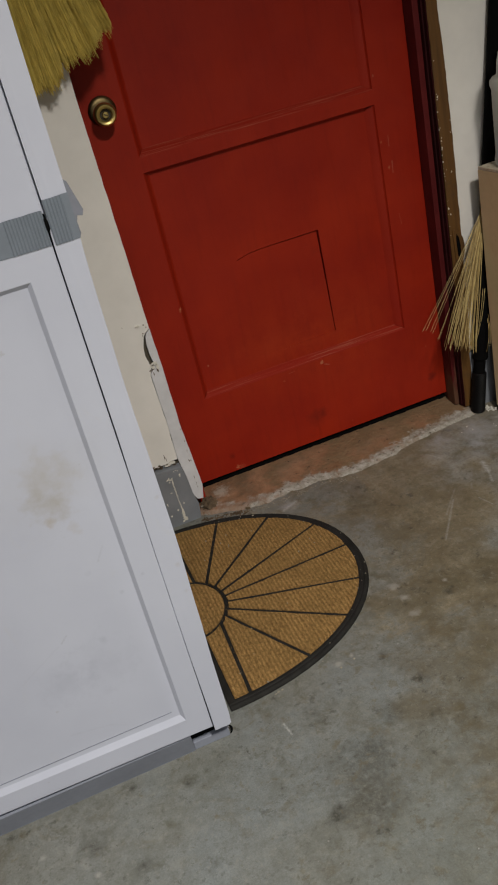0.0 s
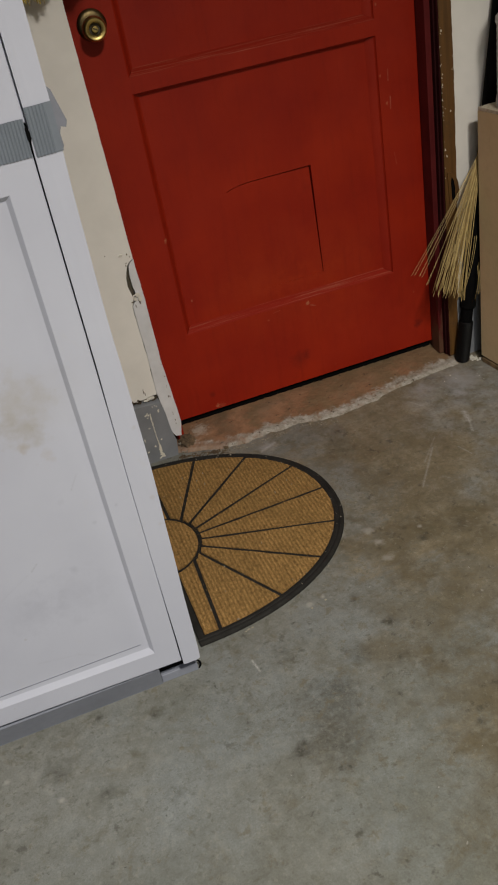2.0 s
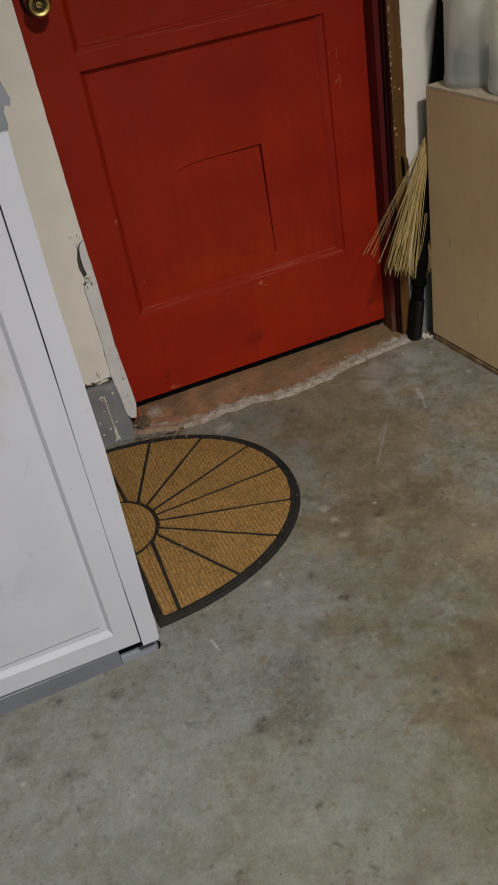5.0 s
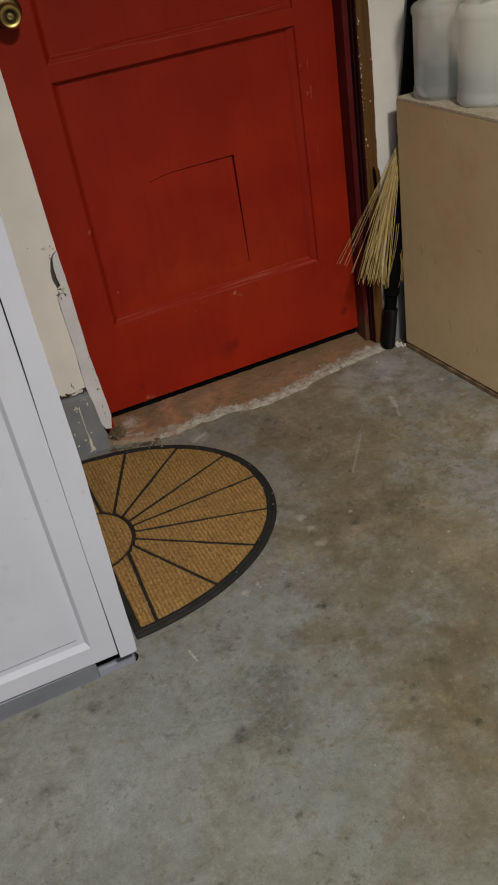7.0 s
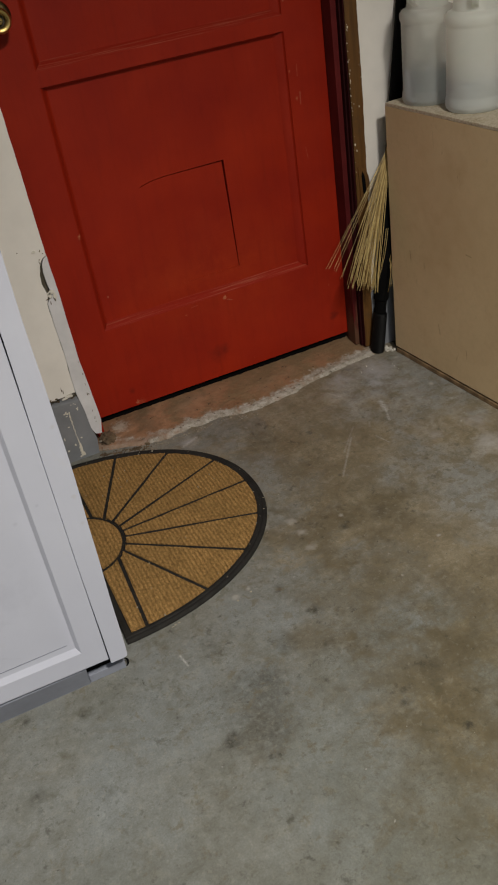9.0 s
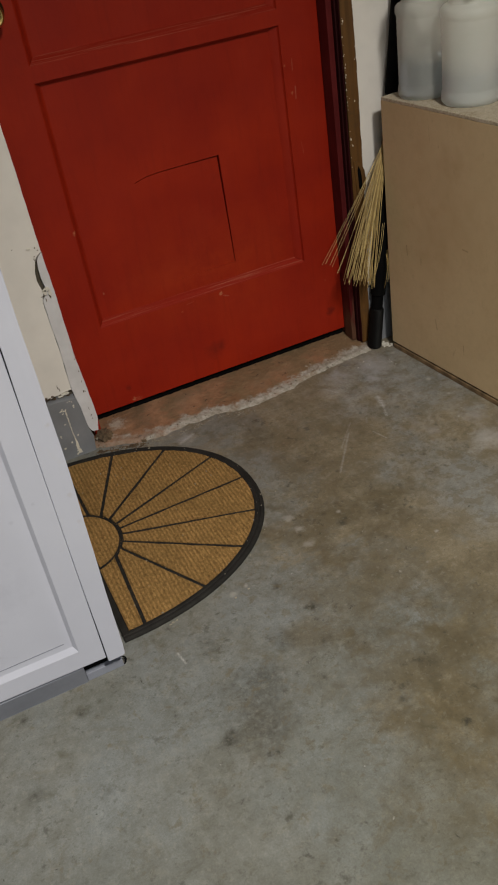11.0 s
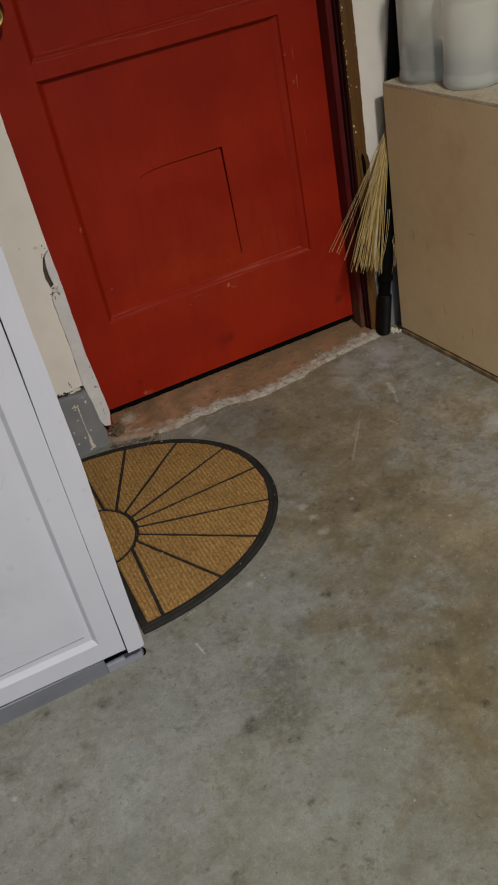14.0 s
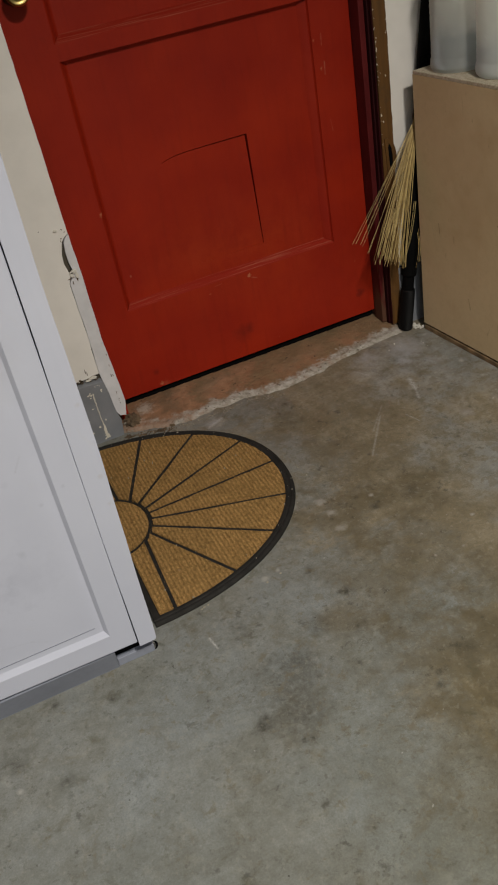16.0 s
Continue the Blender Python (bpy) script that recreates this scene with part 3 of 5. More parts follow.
def box(x0, x1, y0, y1, z0, z1, bevel=0.0, seg=2):
    return add_box(bmesh.new(), x0, x1, y0, y1, z0, z1, bevel, seg)


def prism(bm, outline, axis, a, b):
    """A flat outline pushed along an axis from a to b. Outline in the two other axes, in order."""
    def place(p, d):
        q = list(p)
        q.insert("xyz".index(axis), d)
        return q
    lo = [bm.verts.new(place(p, a)) for p in outline]
    hi = [bm.verts.new(place(p, b)) for p in outline]
    bm.faces.new(lo), bm.faces.new(hi[::-1])
    n = len(outline)
    for i in range(n):
        bm.faces.new((lo[i], lo[(i + 1) % n], hi[(i + 1) % n], hi[i]))
    return bm


def lathe(profile, m, seg=40):
    """Revolve (radius, height) pairs round z and lay the result by m."""
    bm = bmesh.new()
    rings = []
    for r, h in profile:
        if r < 1e-5:
            rings.append([bm.verts.new((0, 0, h))])
        else:
            rings.append([bm.verts.new((r * math.cos(2 * math.pi * i / seg), r * math.sin(2 * math.pi * i / seg), h)) for i in range(seg)])
    for a, b in zip(rings, rings[1:]):
        for i in range(seg):
            j = (i + 1) % seg
            if len(a) == 1 and len(b) > 1:
                bm.faces.new((a[0], b[i], b[j]))
            elif len(b) == 1 and len(a) > 1:
                bm.faces.new((a[i], a[j], b[0]))
            elif len(a) > 1:
                bm.faces.new((a[i], a[j], b[j], b[i]))
    bmesh.ops.transform(bm, matrix=m, verts=bm.verts)
    return bm


def rings_panel(x0, x1, z0, z1, front, steps, back):
    """A slab facing -y, its front stepped in rings of (inset, depth)."""
    bm = bmesh.new()
    loops = []
    for inset, depth in steps:
        y = front + depth
        loops.append([bm.verts.new(p) for p in ((x0 + inset, y, z0 + inset), (x1 - inset, y, z0 + inset), (x1 - inset, y, z1 - inset), (x0 + inset, y, z1 - inset))])
    for a, b in zip(loops, loops[1:]):
        for i in range(4):
            j = (i + 1) % 4
            bm.faces.new((a[i], a[j], b[j], b[i]))
    bm.faces.new(loops[-1])
    rear = [bm.verts.new((v.co.x, back, v.co.z)) for v in loops[0]]
    for i in range(4):
        j = (i + 1) % 4
        bm.faces.new((loops[0][i], rear[i], rear[j], loops[0][j]))
    bm.faces.new(rear[::-1])
    return bm


def strip_bristle(bm, root, tip, width, sag, rng):
    """One thin straw: a tapered four-sided curved rod."""
    root, tip = Vector(root), Vector(tip)
    way = tip - root
    side = way.cross(Vector((0, 1, 0.2))).normalized()
    up = way.cross(side).normalized()
    last = None
    n = 4
    for i in range(n + 1):
        k = i / n
        c = root.lerp(tip, k) + side * sag * math.sin(math.pi * k * 0.9)
        w = width * (1 - 0.35 * k)
        ring = [bm.verts.new(c + side * w * a + up * w * b) for a, b in ((1, 0), (0, 1), (-1, 0), (0, -1))]
        if last:
            for j in range(4):
                bm.faces.new((last[j], last[(j + 1) % 4], ring[(j + 1) % 4], ring[j]))
        last = ring
    bm.faces.new(last)


def ragged(points, step, amp, rng, closed=True):
    """The outline with points every step metres, shaken sideways."""
    out = []
    n = len(points)
    for i in range(n if closed else n - 1):
        a, b = Vector(points[i]), Vector(points[(i + 1) % n])
        k = max(1, int((b - a).length / step))
        side = Vector((-(b - a).y, (b - a).x)).normalized() if (b - a).length > 0 else Vector((0, 0))
        for j in range(k):
            p = a.lerp(b, j / k)
            out.append(tuple(p + side * rng.uniform(-amp, amp)) if j else tuple(p))
    if not closed:
        out.append(tuple(points[-1]))
    return out


def fleck(bm, x, z, y, rx, rz, thick, rng, n=7):
    """A small ragged flake on a surface that faces -y."""
    outline = [(x + rx * math.cos(2 * math.pi * i / n) * rng.uniform(0.6, 1.1), z + rz * math.sin(2 * math.pi * i / n) * rng.uniform(0.6, 1.1)) for i in range(n)]
    prism(bm, outline, "y", y - thick, y + 0.001)


# ---- structure ----
DOOR_L, DOOR_R, DOOR_TOP = -0.055, 0.808, 2.06
WALL_L, WALL_R = -0.088, -0.070

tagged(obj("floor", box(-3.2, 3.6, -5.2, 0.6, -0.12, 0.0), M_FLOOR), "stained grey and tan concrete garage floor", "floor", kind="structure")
bm = bmesh.new()
add_box(bm, -3.2, -0.070, WALL_L + 0.012, 0.16, 0, 3.0)
add_box(bm, 0.845, 3.6, WALL_R, 0.16, 0, 3.0)
add_box(bm, -0.070, 0.845, WALL_R, 0.16, 2.1, 3.0)
tagged(obj("wall_north", bm, M_CREAM), "cream painted wall with a doorway", "wall", kind="structure")
tagged(obj("wall_south", box(-3.2, 3.6, -5.35, -5.2, 0, 3.0), M_WALL), "plain painted garage wall", "wall", kind="structure")
tagged(obj("wall_west", box(-3.35, -3.2, -5.35, 0.16, 0, 3.0), M_WALL), "plain painted garage wall", "wall", kind="structure")
tagged(obj("wall_east", box(3.6, 3.75, -5.35, 0.16, 0, 3.0), M_WALL), "plain painted garage wall", "wall", kind="structure")
tagged(obj("ceiling", box(-3.35, 3.75, -5.35, 0.16, 3.0, 3.1), M_CEIL), "plain white ceiling", "ceiling", kind="structure")
tagged(obj("outer_wall", box(-0.3, 1.1, 0.45, 0.6, 0.0, 3.0), M_DARKGAP), "dark wall beyond the closed door", "wall", kind="structure")

# sill in the doorway with its broken front lip
LIP = [(-0.070, -0.088), (-0.02, -0.108), (0.06, -0.142), (0.14, -0.160), (0.22, -0.150), (0.29, -0.148), (0.36, -0.172), (0.42, -0.178), (0.48, -0.166),
       (0.54, -0.160), (0.60, -0.142), (0.67, -0.126), (0.76, -0.118), (0.845, -0.112)]


def lip_at(x):
    for (xa, ya), (xb, yb) in zip(LIP, LIP[1:]):
        if xa <= x <= xb:
            return ya + (yb - ya) * (x - xa) / (xb - xa)
    return LIP[-1][1]


bm = bmesh.new()
NX, NY = 330, 76
grid = []
for i in range(NX + 1):
    x = -0.070 + 0.915 * i / NX
    edge_y = lip_at(x) + 0.010 * noise.noise((x * 22, 3, 0)) + 0.0025 * noise.noise((x * 70, 7, 0)) - 0.010
    wide = 0.020 + 0.016 * (0.12 < x < 0.62) * (0.6 + noise.noise((x * 14, 1, 4)))
    col = []
    for j in range(NY + 1):
        y = -0.215 + 0.235 * j / NY if j < NY else 0.16
        k = max(0.0, min(1.0, (y - edge_y) / wide))
        z = 0.0090 * (k * k * (3 - 2 * k)) - 0.002 + 0.0075 * max(0.0, min(1.0, (y - edge_y - 0.030) / 0.09))
        z += (0.0012 * noise.noise((x * 130, y * 130, 0)) + 0.0013 * noise.noise((x * 45, y * 45, 3))) * (1 if 0.02 < k else 0)
        col.append(bm.verts.new((x, y, z)))
    grid.append(col)
for a, b in zip(grid, grid[1:]):
    for j in range(NY):
        bm.faces.new((a[j], a[j + 1], b[j + 1], b[j]))
tagged(obj("door_sill", bm, M_SILL, 60), "worn reddish brown concrete door sill with a pale broken lip", "sill", kind="structure")

# left side of the doorway: ragged plaster skin, grey base, white jamb strip
rng = random.Random(8)
edge = ragged([(-0.0680, 0.194), (-0.0680, 0.24), (-0.0672, 0.314), (-0.0706, 0.393), (-0.0715, 0.455), (-0.064, 0.474), (-0.0665, 0.490), (-0.0705, 0.508), (-0.0690, 0.530), (-0.0640, 0.548), (-0.0600, 0.560), (-0.0520, 0.570), (-0.041, 0.576), (-0.045, 0.80), (-0.051, 1.1), (-0.056, 2.1)], 0.02, 0.0006, rng, False)
bottom = ragged([(-0.30, 0.188), (-0.16, 0.186), (-0.137, 0.189), (-0.111, 0.191), (-0.087, 0.195), (-0.0680, 0.194)], 0.012, 0.003, rng, False)
bm = bmesh.new()
prism(bm, [(-3.2, 3.0), (-3.2, 0.19)] + bottom[:-1] + edge + [(-0.056, 3.0)], "y", WALL_L, WALL_L + 0.0125)
tagged(obj("wall_plaster", bm, M_CREAM), "cream wall skin with a chipped lower corner", "wall", kind="structure")
bm = bmesh.new()
prism(bm, ragged([(-3.2, 0.0), (-0.053, 0.0), (-0.048, 0.048), (-0.056, 0.086), (-0.060, 0.141), (-0.066, 0.176), (-0.12, 0.181), (-3.2, 0.184)], 0.04, 0.0015, rng), "y", -0.107, WALL_L + 0.02)
tagged(obj("base_curb", bm, M_GREYP), "chipped grey painted concrete base along the wall", "baseboard", kind="structure")
bm = bmesh.new()
prism(bm, ragged([(0.8535, 0.0), (3.6, 0.0), (3.6, 0.184), (0.8535, 0.186)], 0.04, 0.0012, rng), "y", -0.080, WALL_R + 0.002)
tagged(obj("base_curb_right", bm, M_GREYP), "grey painted concrete base along the wall", "baseboard", kind="structure")
strip = ragged([(-0.045, 0.050), (-0.029, 0.046), (-0.021, 0.088), (-0.024, 0.144), (-0.030, 0.225), (-0.034, 0.277), (-0.035, 0.369), (-0.036, 0.469), (-0.039, 0.532), (-0.040, 0.574),
                (-0.050, 0.567), (-0.0560, 0.556), (-0.0590, 0.535), (-0.0585, 0.508), (-0.0545, 0.484), (-0.0605, 0.468), (-0.0700, 0.455), (-0.0694, 0.393), (-0.0660, 0.314), (-0.0667, 0.24), (-0.0665, 0.194),
                (-0.0630, 0.166), (-0.0570, 0.130), (-0.0560, 0.075)], 0.02, 0.0006, rng)
bm = bmesh.new()
prism(bm, strip, "y", WALL_L + 0.001, -0.004)
tagged(obj("jamb_left", bm, M_WHITE), "white painted door jamb edge with chips", "door frame", kind="structure")
tagged(obj("jamb_backing", box(-0.076, -0.058, -0.0775, 0.16, 0.014, 2.1), M_DARKGAP), "bare inner door jamb", "door frame", kind="structure")

tagged(obj("jamb_reveal", box(-0.036, -0.016, -0.052, -0.003, 0.010, 0.075, 0.002), M_RED), "red painted inner edge of the door jamb", "door frame", kind="structure")

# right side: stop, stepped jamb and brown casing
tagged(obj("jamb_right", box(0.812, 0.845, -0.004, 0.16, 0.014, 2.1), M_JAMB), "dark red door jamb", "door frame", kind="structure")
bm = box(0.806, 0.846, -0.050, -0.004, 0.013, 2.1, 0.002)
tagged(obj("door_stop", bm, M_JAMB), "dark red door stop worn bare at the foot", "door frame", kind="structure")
rng = random.Random(12)
cas = ragged([(0.824, 0.013), (0.850, 0.013), (0.857, 0.20), (0.863, 0.45), (0.865, 0.60), (0.866, 0.80), (0.863, 1.0), (0.857, 1.14), (0.855, 2.1), (0.8285, 2.1), (0.8285, 0.90), (0.8305, 0.75), (0.8290, 0.50)], 0.012, 0.0009, rng)
bm = bmesh.new()
prism(bm, cas, "y", -0.079, -0.050)
tagged(obj("door_casing", bm, M_BROWN), "worn brown wooden door casing with paint chips", "door frame", kind="structure")
# side face of the casing, its shade put into a very dark maroon
bm = bmesh.new()
prism(bm, [(0.8190, -0.0502), (0.8190, -0.0640), (0.8222, -0.0650), (0.8225, -0.0778), (0.8282, -0.0778), (0.8282, -0.0502)], "z", 0.013, 2.06)
for v in bm.verts:
    v.co.x += 0.0048 * min(1.0, v.co.z / 0.5) * (v.co.x < 0.826)
tagged(obj("casing_edge", bm, M_SHADED_EDGE), "dark red edge of the door casing with its shade in the colour", "door frame", kind="structure")
bm = box(-0.072, 0.853, -0.07, 0.10, 2.062, 2.1, 0.002)
tagged(obj("jamb_head", bm, M_JAMB), "dark red door frame head", "door frame", kind="structure")


# ---- door ----
def red_door():
    d = thing("door_1", (0.38, 0.02, 0.040), "closed red painted wooden panel door with scuffs", "door", kind="structure")
    z0, x0, x1, zt = 0.040, DOOR_L, DOOR_R, DOOR_TOP
    px0, px1 = 0.064, 0.696
    part("stile", box(x0, px0, 0, 0.042, z0, zt), M_RED, d)
    part("stile", box(px1, x1, 0, 0.042, z0, zt), M_RED, d)
    for a, b in ((z0, 0.293), (0.926, 0.962), (1.87, zt)):
        part("rail", box(px0, px1, 0.0, 0.042, a, b), M_RED, d)
    # lower panel with a square patch let into it
    hx0, hx1, hz0, hz1 = 0.252, 0.491, 0.352, 0.652
    bm = bmesh.new()
    for q in ((px0, hx0, 0.29, 0.93), (hx1, px1, 0.29, 0.93), (hx0, hx1, 0.29, hz0)):
        add_box(bm, q[0], q[1], 0.018, 0.030, q[2], q[3])
    dip = [(hx0, hz1 - 0.0120), (hx0 + 0.012, hz1 - 0.0080), (hx0 + 0.035, hz1 - 0.0030), (hx0 + 0.07, hz1 - 0.0006), (hx1, hz1)]
    prism(bm, dip + [(hx1, 0.93), (hx0, 0.93)], "y", 0.018, 0.030)
    part("lower_panel", bm, M_RED, d)
    bm = bmesh.new()
    edge = [(hx0, hz0, 0.01795), (hx1 - 0.0012, hz0, 0.0200), (hx1 - 0.0030, hz1 - 0.0038, 0.0258)]
    edge += [(x, z - 0.0019 - 0.0019 * min(1.0, max(0.0, (x - hx0 - 0.01) / 0.16)), 0.0181 + 0.0077 * (x - hx0) / (hx1 - hx0)) for x, z in dip[-2::-1]]
    f = [bm.verts.new((x, y, z)) for x, z, y in edge]
    r = [bm.verts.new((x, 0.029, z)) for x, z, y in edge]
    core = bm.verts.new(((hx0 + hx1) / 2, 0.0205, (hz0 + hz1) / 2))
    bm.faces.new(r[::-1])
    for i in range(len(f)):
        j = (i + 1) % len(f)
        bm.faces.new((f[i], r[i], r[j], f[j]))
        bm.faces.new((core, f[i], f[j]))
    part("patch_panel", bm, M_RED, d, "square patch board let into the lower panel")
    part("upper_panel", box(px0, px1, 0.018, 0.030, 0.95, 1.88), M_RED, d)
    # sloped mouldings round both panels
    for za, zb in ((0.293, 0.926), (0.962, 1.87)):
        flat = ((0, 0.0), (0.0008, 0.0012), (0.0022, 0.0125), (0.0035, 0.0132), (0.0065, 0.0165), (0.0095, 0.0181))
        wide = ((0, 0.0), (0.0012, 0.0052), (0.0050, 0.0070), (0.0130, 0.0110), (0.0190, 0.0150), (0.0235, 0.0181))
        slim = ((0, 0.0), (0.0030, 0.0014), (0.0070, 0.0070), (0.0105, 0.0120), (0.0140, 0.0165), (0.0190, 0.0181))
        low = ((0, 0.0), (0.0030, 0.0014), (0.0055, 0.0050), (0.0095, 0.0080), (0.0125, 0.0130), (0.0170, 0.0181))
        for side in ("left", "right", "bottom", "top"):
            bm = bmesh.new()
            rows = []
            for k in range(6):
                u, w = flat[k][0], wide[k][0]
                y = (slim if side == "left" else wide if side == "right" else low if side == "bottom" else flat)[k][1]
                ax, bx, az, bz = px0 + slim[k][0], px1 - w, za + low[k][0], zb - u
                ends = {"left": ((ax, az), (ax, bz)), "right": ((bx, az), (bx, bz)), "bottom": ((ax, az), (bx, az)), "top": ((ax, bz), (bx, bz))}[side]
                rows.append([bm.verts.new((x, y, z)) for x, z in ends])
            for a, b in zip(rows, rows[1:]):
                bm.faces.new((a[0], a[1], b[1], b[0]))
            back = [bm.verts.new((v.co.x, 0.022, v.co.z)) for v in rows[0]]
            bm.faces.new((rows[0][0], back[0], back[1], rows[0][1]))
            part("moulding", bm, M_RUB if side == "bottom" else M_RED, d, "rubbed lower moulding" if side == "bottom" else "", 25 if side == "top" else 60)
    # black strip added under the door to give its gap a shaded look
    part("door_gap_shade", box(x0, x1, 0.016, 0.036, 0.0120, 0.0402), M_BLACK, d, "black strip for the shade in the gap under the door")
    # door knob
    at = pose(0.007, 0.0, 1.0825, 90, 0, 0)
    rose_at = pose(0.010, 0.0, 1.0865, 90, 0, 0)
    part("rosette", lathe([(0.0, 0.0), (0.033, 0.0), (0.034, 0.002), (0.032, 0.006), (0.026, 0.009), (0.018, 0.010), (0.0, 0.010)], rose_at), M_DARKBRASS, d, "tarnished brass rose plate", 40)
    knob = part("door_knob", lathe([(0.0, 0.008), (0.012, 0.010), (0.012, 0.022), (0.016, 0.027), (0.024, 0.034), (0.0265, 0.042), (0.0265, 0.050), (0.0245, 0.0555), (0.0215, 0.0580),
                                    (0.0170, 0.0575), (0.0138, 0.0545), (0.0130, 0.0440), (0.0, 0.0440)], at), M_BRASS, d, "aged brass door knob", 40)
    # dark disc puts the recess's shade into colour
    part("recess_shade", lathe([(0.0, 0.0442), (0.0128, 0.0442), (0.0128, 0.0455), (0.0, 0.0455)], at), M_DARKGAP, knob, "dark disc shading the recess round the key cylinder", 40)
    part("key_cylinder", lathe([(0.0, 0.045), (0.0072, 0.045), (0.0074, 0.0525), (0.0062, 0.0545), (0.0, 0.0552)], at), M_BRASS, knob, "", 40)
    bm = box(-0.0012, 0.0012, -0.0050, 0.0050, 0.0545, 0.0556, 0.0004)
    bmesh.ops.transform(bm, matrix=at @ pose(0, 0, 0, 0, 0, 60), verts=bm.verts)
    part("key_way", bm, M_DARKGAP, knob)
    return d


red_door()

# chips on the casing, old latch hole
rng = random.Random(21)
bm = bmesh.new()
for x, z, k in ((0.834, 0.915, 2.6), (0.832, 0.909, 1.6), (0.829, 0.879, 1.6), (0.829, 0.835, 1.5), (0.8315, 0.806, 2.0), (0.8325, 0.789, 2.2), (0.831, 0.752, 1.9), (0.838, 0.730, 1.2), (0.853, 0.721, 2.0), (0.863, 0.851, 1.4), (0.865, 0.791, 2.0),
                (0.861, 0.821, 1.2), (0.8335, 0.814, 1.8), (0.8312, 0.722, 1.5), (0.834, 0.626, 3.0), (0.838, 0.609, 2.4), (0.8305, 0.770, 1.2), (0.8305, 0.860, 1.0), (0.865, 0.70, 1.0), (0.864, 0.575, 1.4)):
    fleck(bm, x, z, -0.0793, 0.00085 * k, 0.0014 * k, 0.0005, rng)
for i in range(26):
    left = rng.random() < 0.5
    z = rng.uniform(0.55, 1.02)
    fleck(bm, (0.8305 + abs(rng.gauss(0, 0.0015))) if left else (0.8645 - abs(rng.gauss(0, 0.0012))), z, -0.0793, rng.uniform(0.0004, 0.0010), rng.uniform(0.0006, 0.0020), 0.0004, rng)
tagged(obj("paint_chips", bm, M_WHITEFLECK), "small white paint chips on the casing edge", "paint chips", kind="stuff")
lock = thing("latch_plate", (0.85, -0.08, 0.52), "old brown latch keeper with a dark slot on the casing", "latch")
outline = [(0.840, 0.480), (0.852, 0.470), (0.861, 0.476), (0.868, 0.492), (0.870, 0.512), (0.867, 0.535), (0.860, 0.552), (0.848, 0.563), (0.836, 0.566), (0.838, 0.53)]
part("plate", prism(bmesh.new(), outline, "y", -0.0825, -0.0785), M_BROWN, lock)
part("slot", prism(bmesh.new(), [(0.8470, 0.490), (0.8525, 0.484), (0.8565, 0.495), (0.8570, 0.520), (0.8540, 0.540), (0.8480, 0.552), (0.8450, 0.54)], "y", -0.0832, -0.0800), M_BLACK, lock, "dark slot")

# flakes and cracks of the wall corner
rng = random.Random(5)
bm = bmesh.new()
for x, z, rx, rz in ((-0.055, 0.482, 0.010, 0.006), (-0.060, 0.476, 0.006, 0.009), (-0.048, 0.470, 0.005, 0.010), (-0.068, 0.592, 0.006, 0.003), (-0.085, 0.190, 0.012, 0.004), (-0.100, 0.186, 0.010, 0.003)):
    fleck(bm, x, z, WALL_L - 0.001, rx, rz, 0.003, rng, 8)
tagged(obj("plaster_flakes", bm, M_PLASTER), "curled plaster flakes on the damaged wall corner", "plaster flakes", kind="stuff")
bm = bmesh.new()
for i in range(40):
    k = i / 39
    wide_at = 0.0013 + 0.0058 * max(0.0, (k - 0.62) / 0.38)
    fleck(bm, -0.1025 + 0.006 * k + rng.uniform(-0.0012, 0.0012), 0.150 - 0.138 * k, -0.1072, wide_at * rng.uniform(0.6, 1.2), rng.uniform(0.0025, 0.0055), rng.uniform(0.0003, 0.0010), rng, 8)
for i in range(9):
    fleck(bm, rng.uniform(-0.115, -0.075), rng.uniform(0.150, 0.178), -0.1072, rng.uniform(0.001, 0.004), rng.uniform(0.001, 0.003), 0.0006, rng, 8)
for i in range(10):
    fleck(bm, rng.uniform(-0.14, -0.07), rng.uniform(0.005, 0.17), -0.1072, rng.uniform(0.001, 0.004), rng.uniform(0.001, 0.004), 0.0005, rng, 7)
tagged(obj("paint_streak", bm, M_WHITEFLECK), "cream paint streak flaking on the grey base", "paint chips", kind="stuff")
bm = bmesh.new()
for i in range(14):
    a, r = rng.uniform(0, 6.28), 0.020 * math.sqrt(rng.random())
    s = rng.uniform(0.001, 0.0028)
    x, y = -0.030 + r * math.cos(a), -0.085 + 1.3 * r * math.sin(a)
    z = 0.014 if y > -0.095 else 0.002
    add_box(bm, x - s, x + s, y - s, y + s, z, z + s * 1.4, s * 0.35, 1)
for i in range(90):
    s = rng.uniform(0.0006, 0.0016)
    x = rng.uniform(-0.04, 0.42)
    y = lip_at(x) - 0.012 - abs(rng.gauss(0, 0.010))
    add_box(bm, x - s, x + s, y - s, y + s, 0.0, s * 1.6)
tagged(obj("rubble", bm, M_CRUMB), "crumbs of broken mortar at the jamb foot", "rubble", kind="stuff")


bm = bmesh.new()
for i in range(30):
    near = i < 24
    s = rng.uniform(0.0015, 0.0045) if near else rng.uniform(0.0006, 0.0016)
    x, y = (rng.uniform(0.872, 0.895), rng.uniform(-0.134, -0.100)) if near else (rng.uniform(0.74, 0.89), rng.uniform(-0.24, -0.135))
    a = rng.uniform(0, 6.28)
    prism(bm, [(x + s * math.cos(a + q) * rng.uniform(0.7, 1.2), y + s * math.sin(a + q) * rng.uniform(0.7, 1.2)) for q in (0.0, 1.3, 2.5, 3.7, 5.0)], "z", 0.0, s * rng.uniform(0.8, 1.8))
tagged(obj("plaster_crumbs", bm, M_PLASTER), "white plaster crumbs on the floor by the box corner", "crumbs", kind="stuff")
bm = bmesh.new()
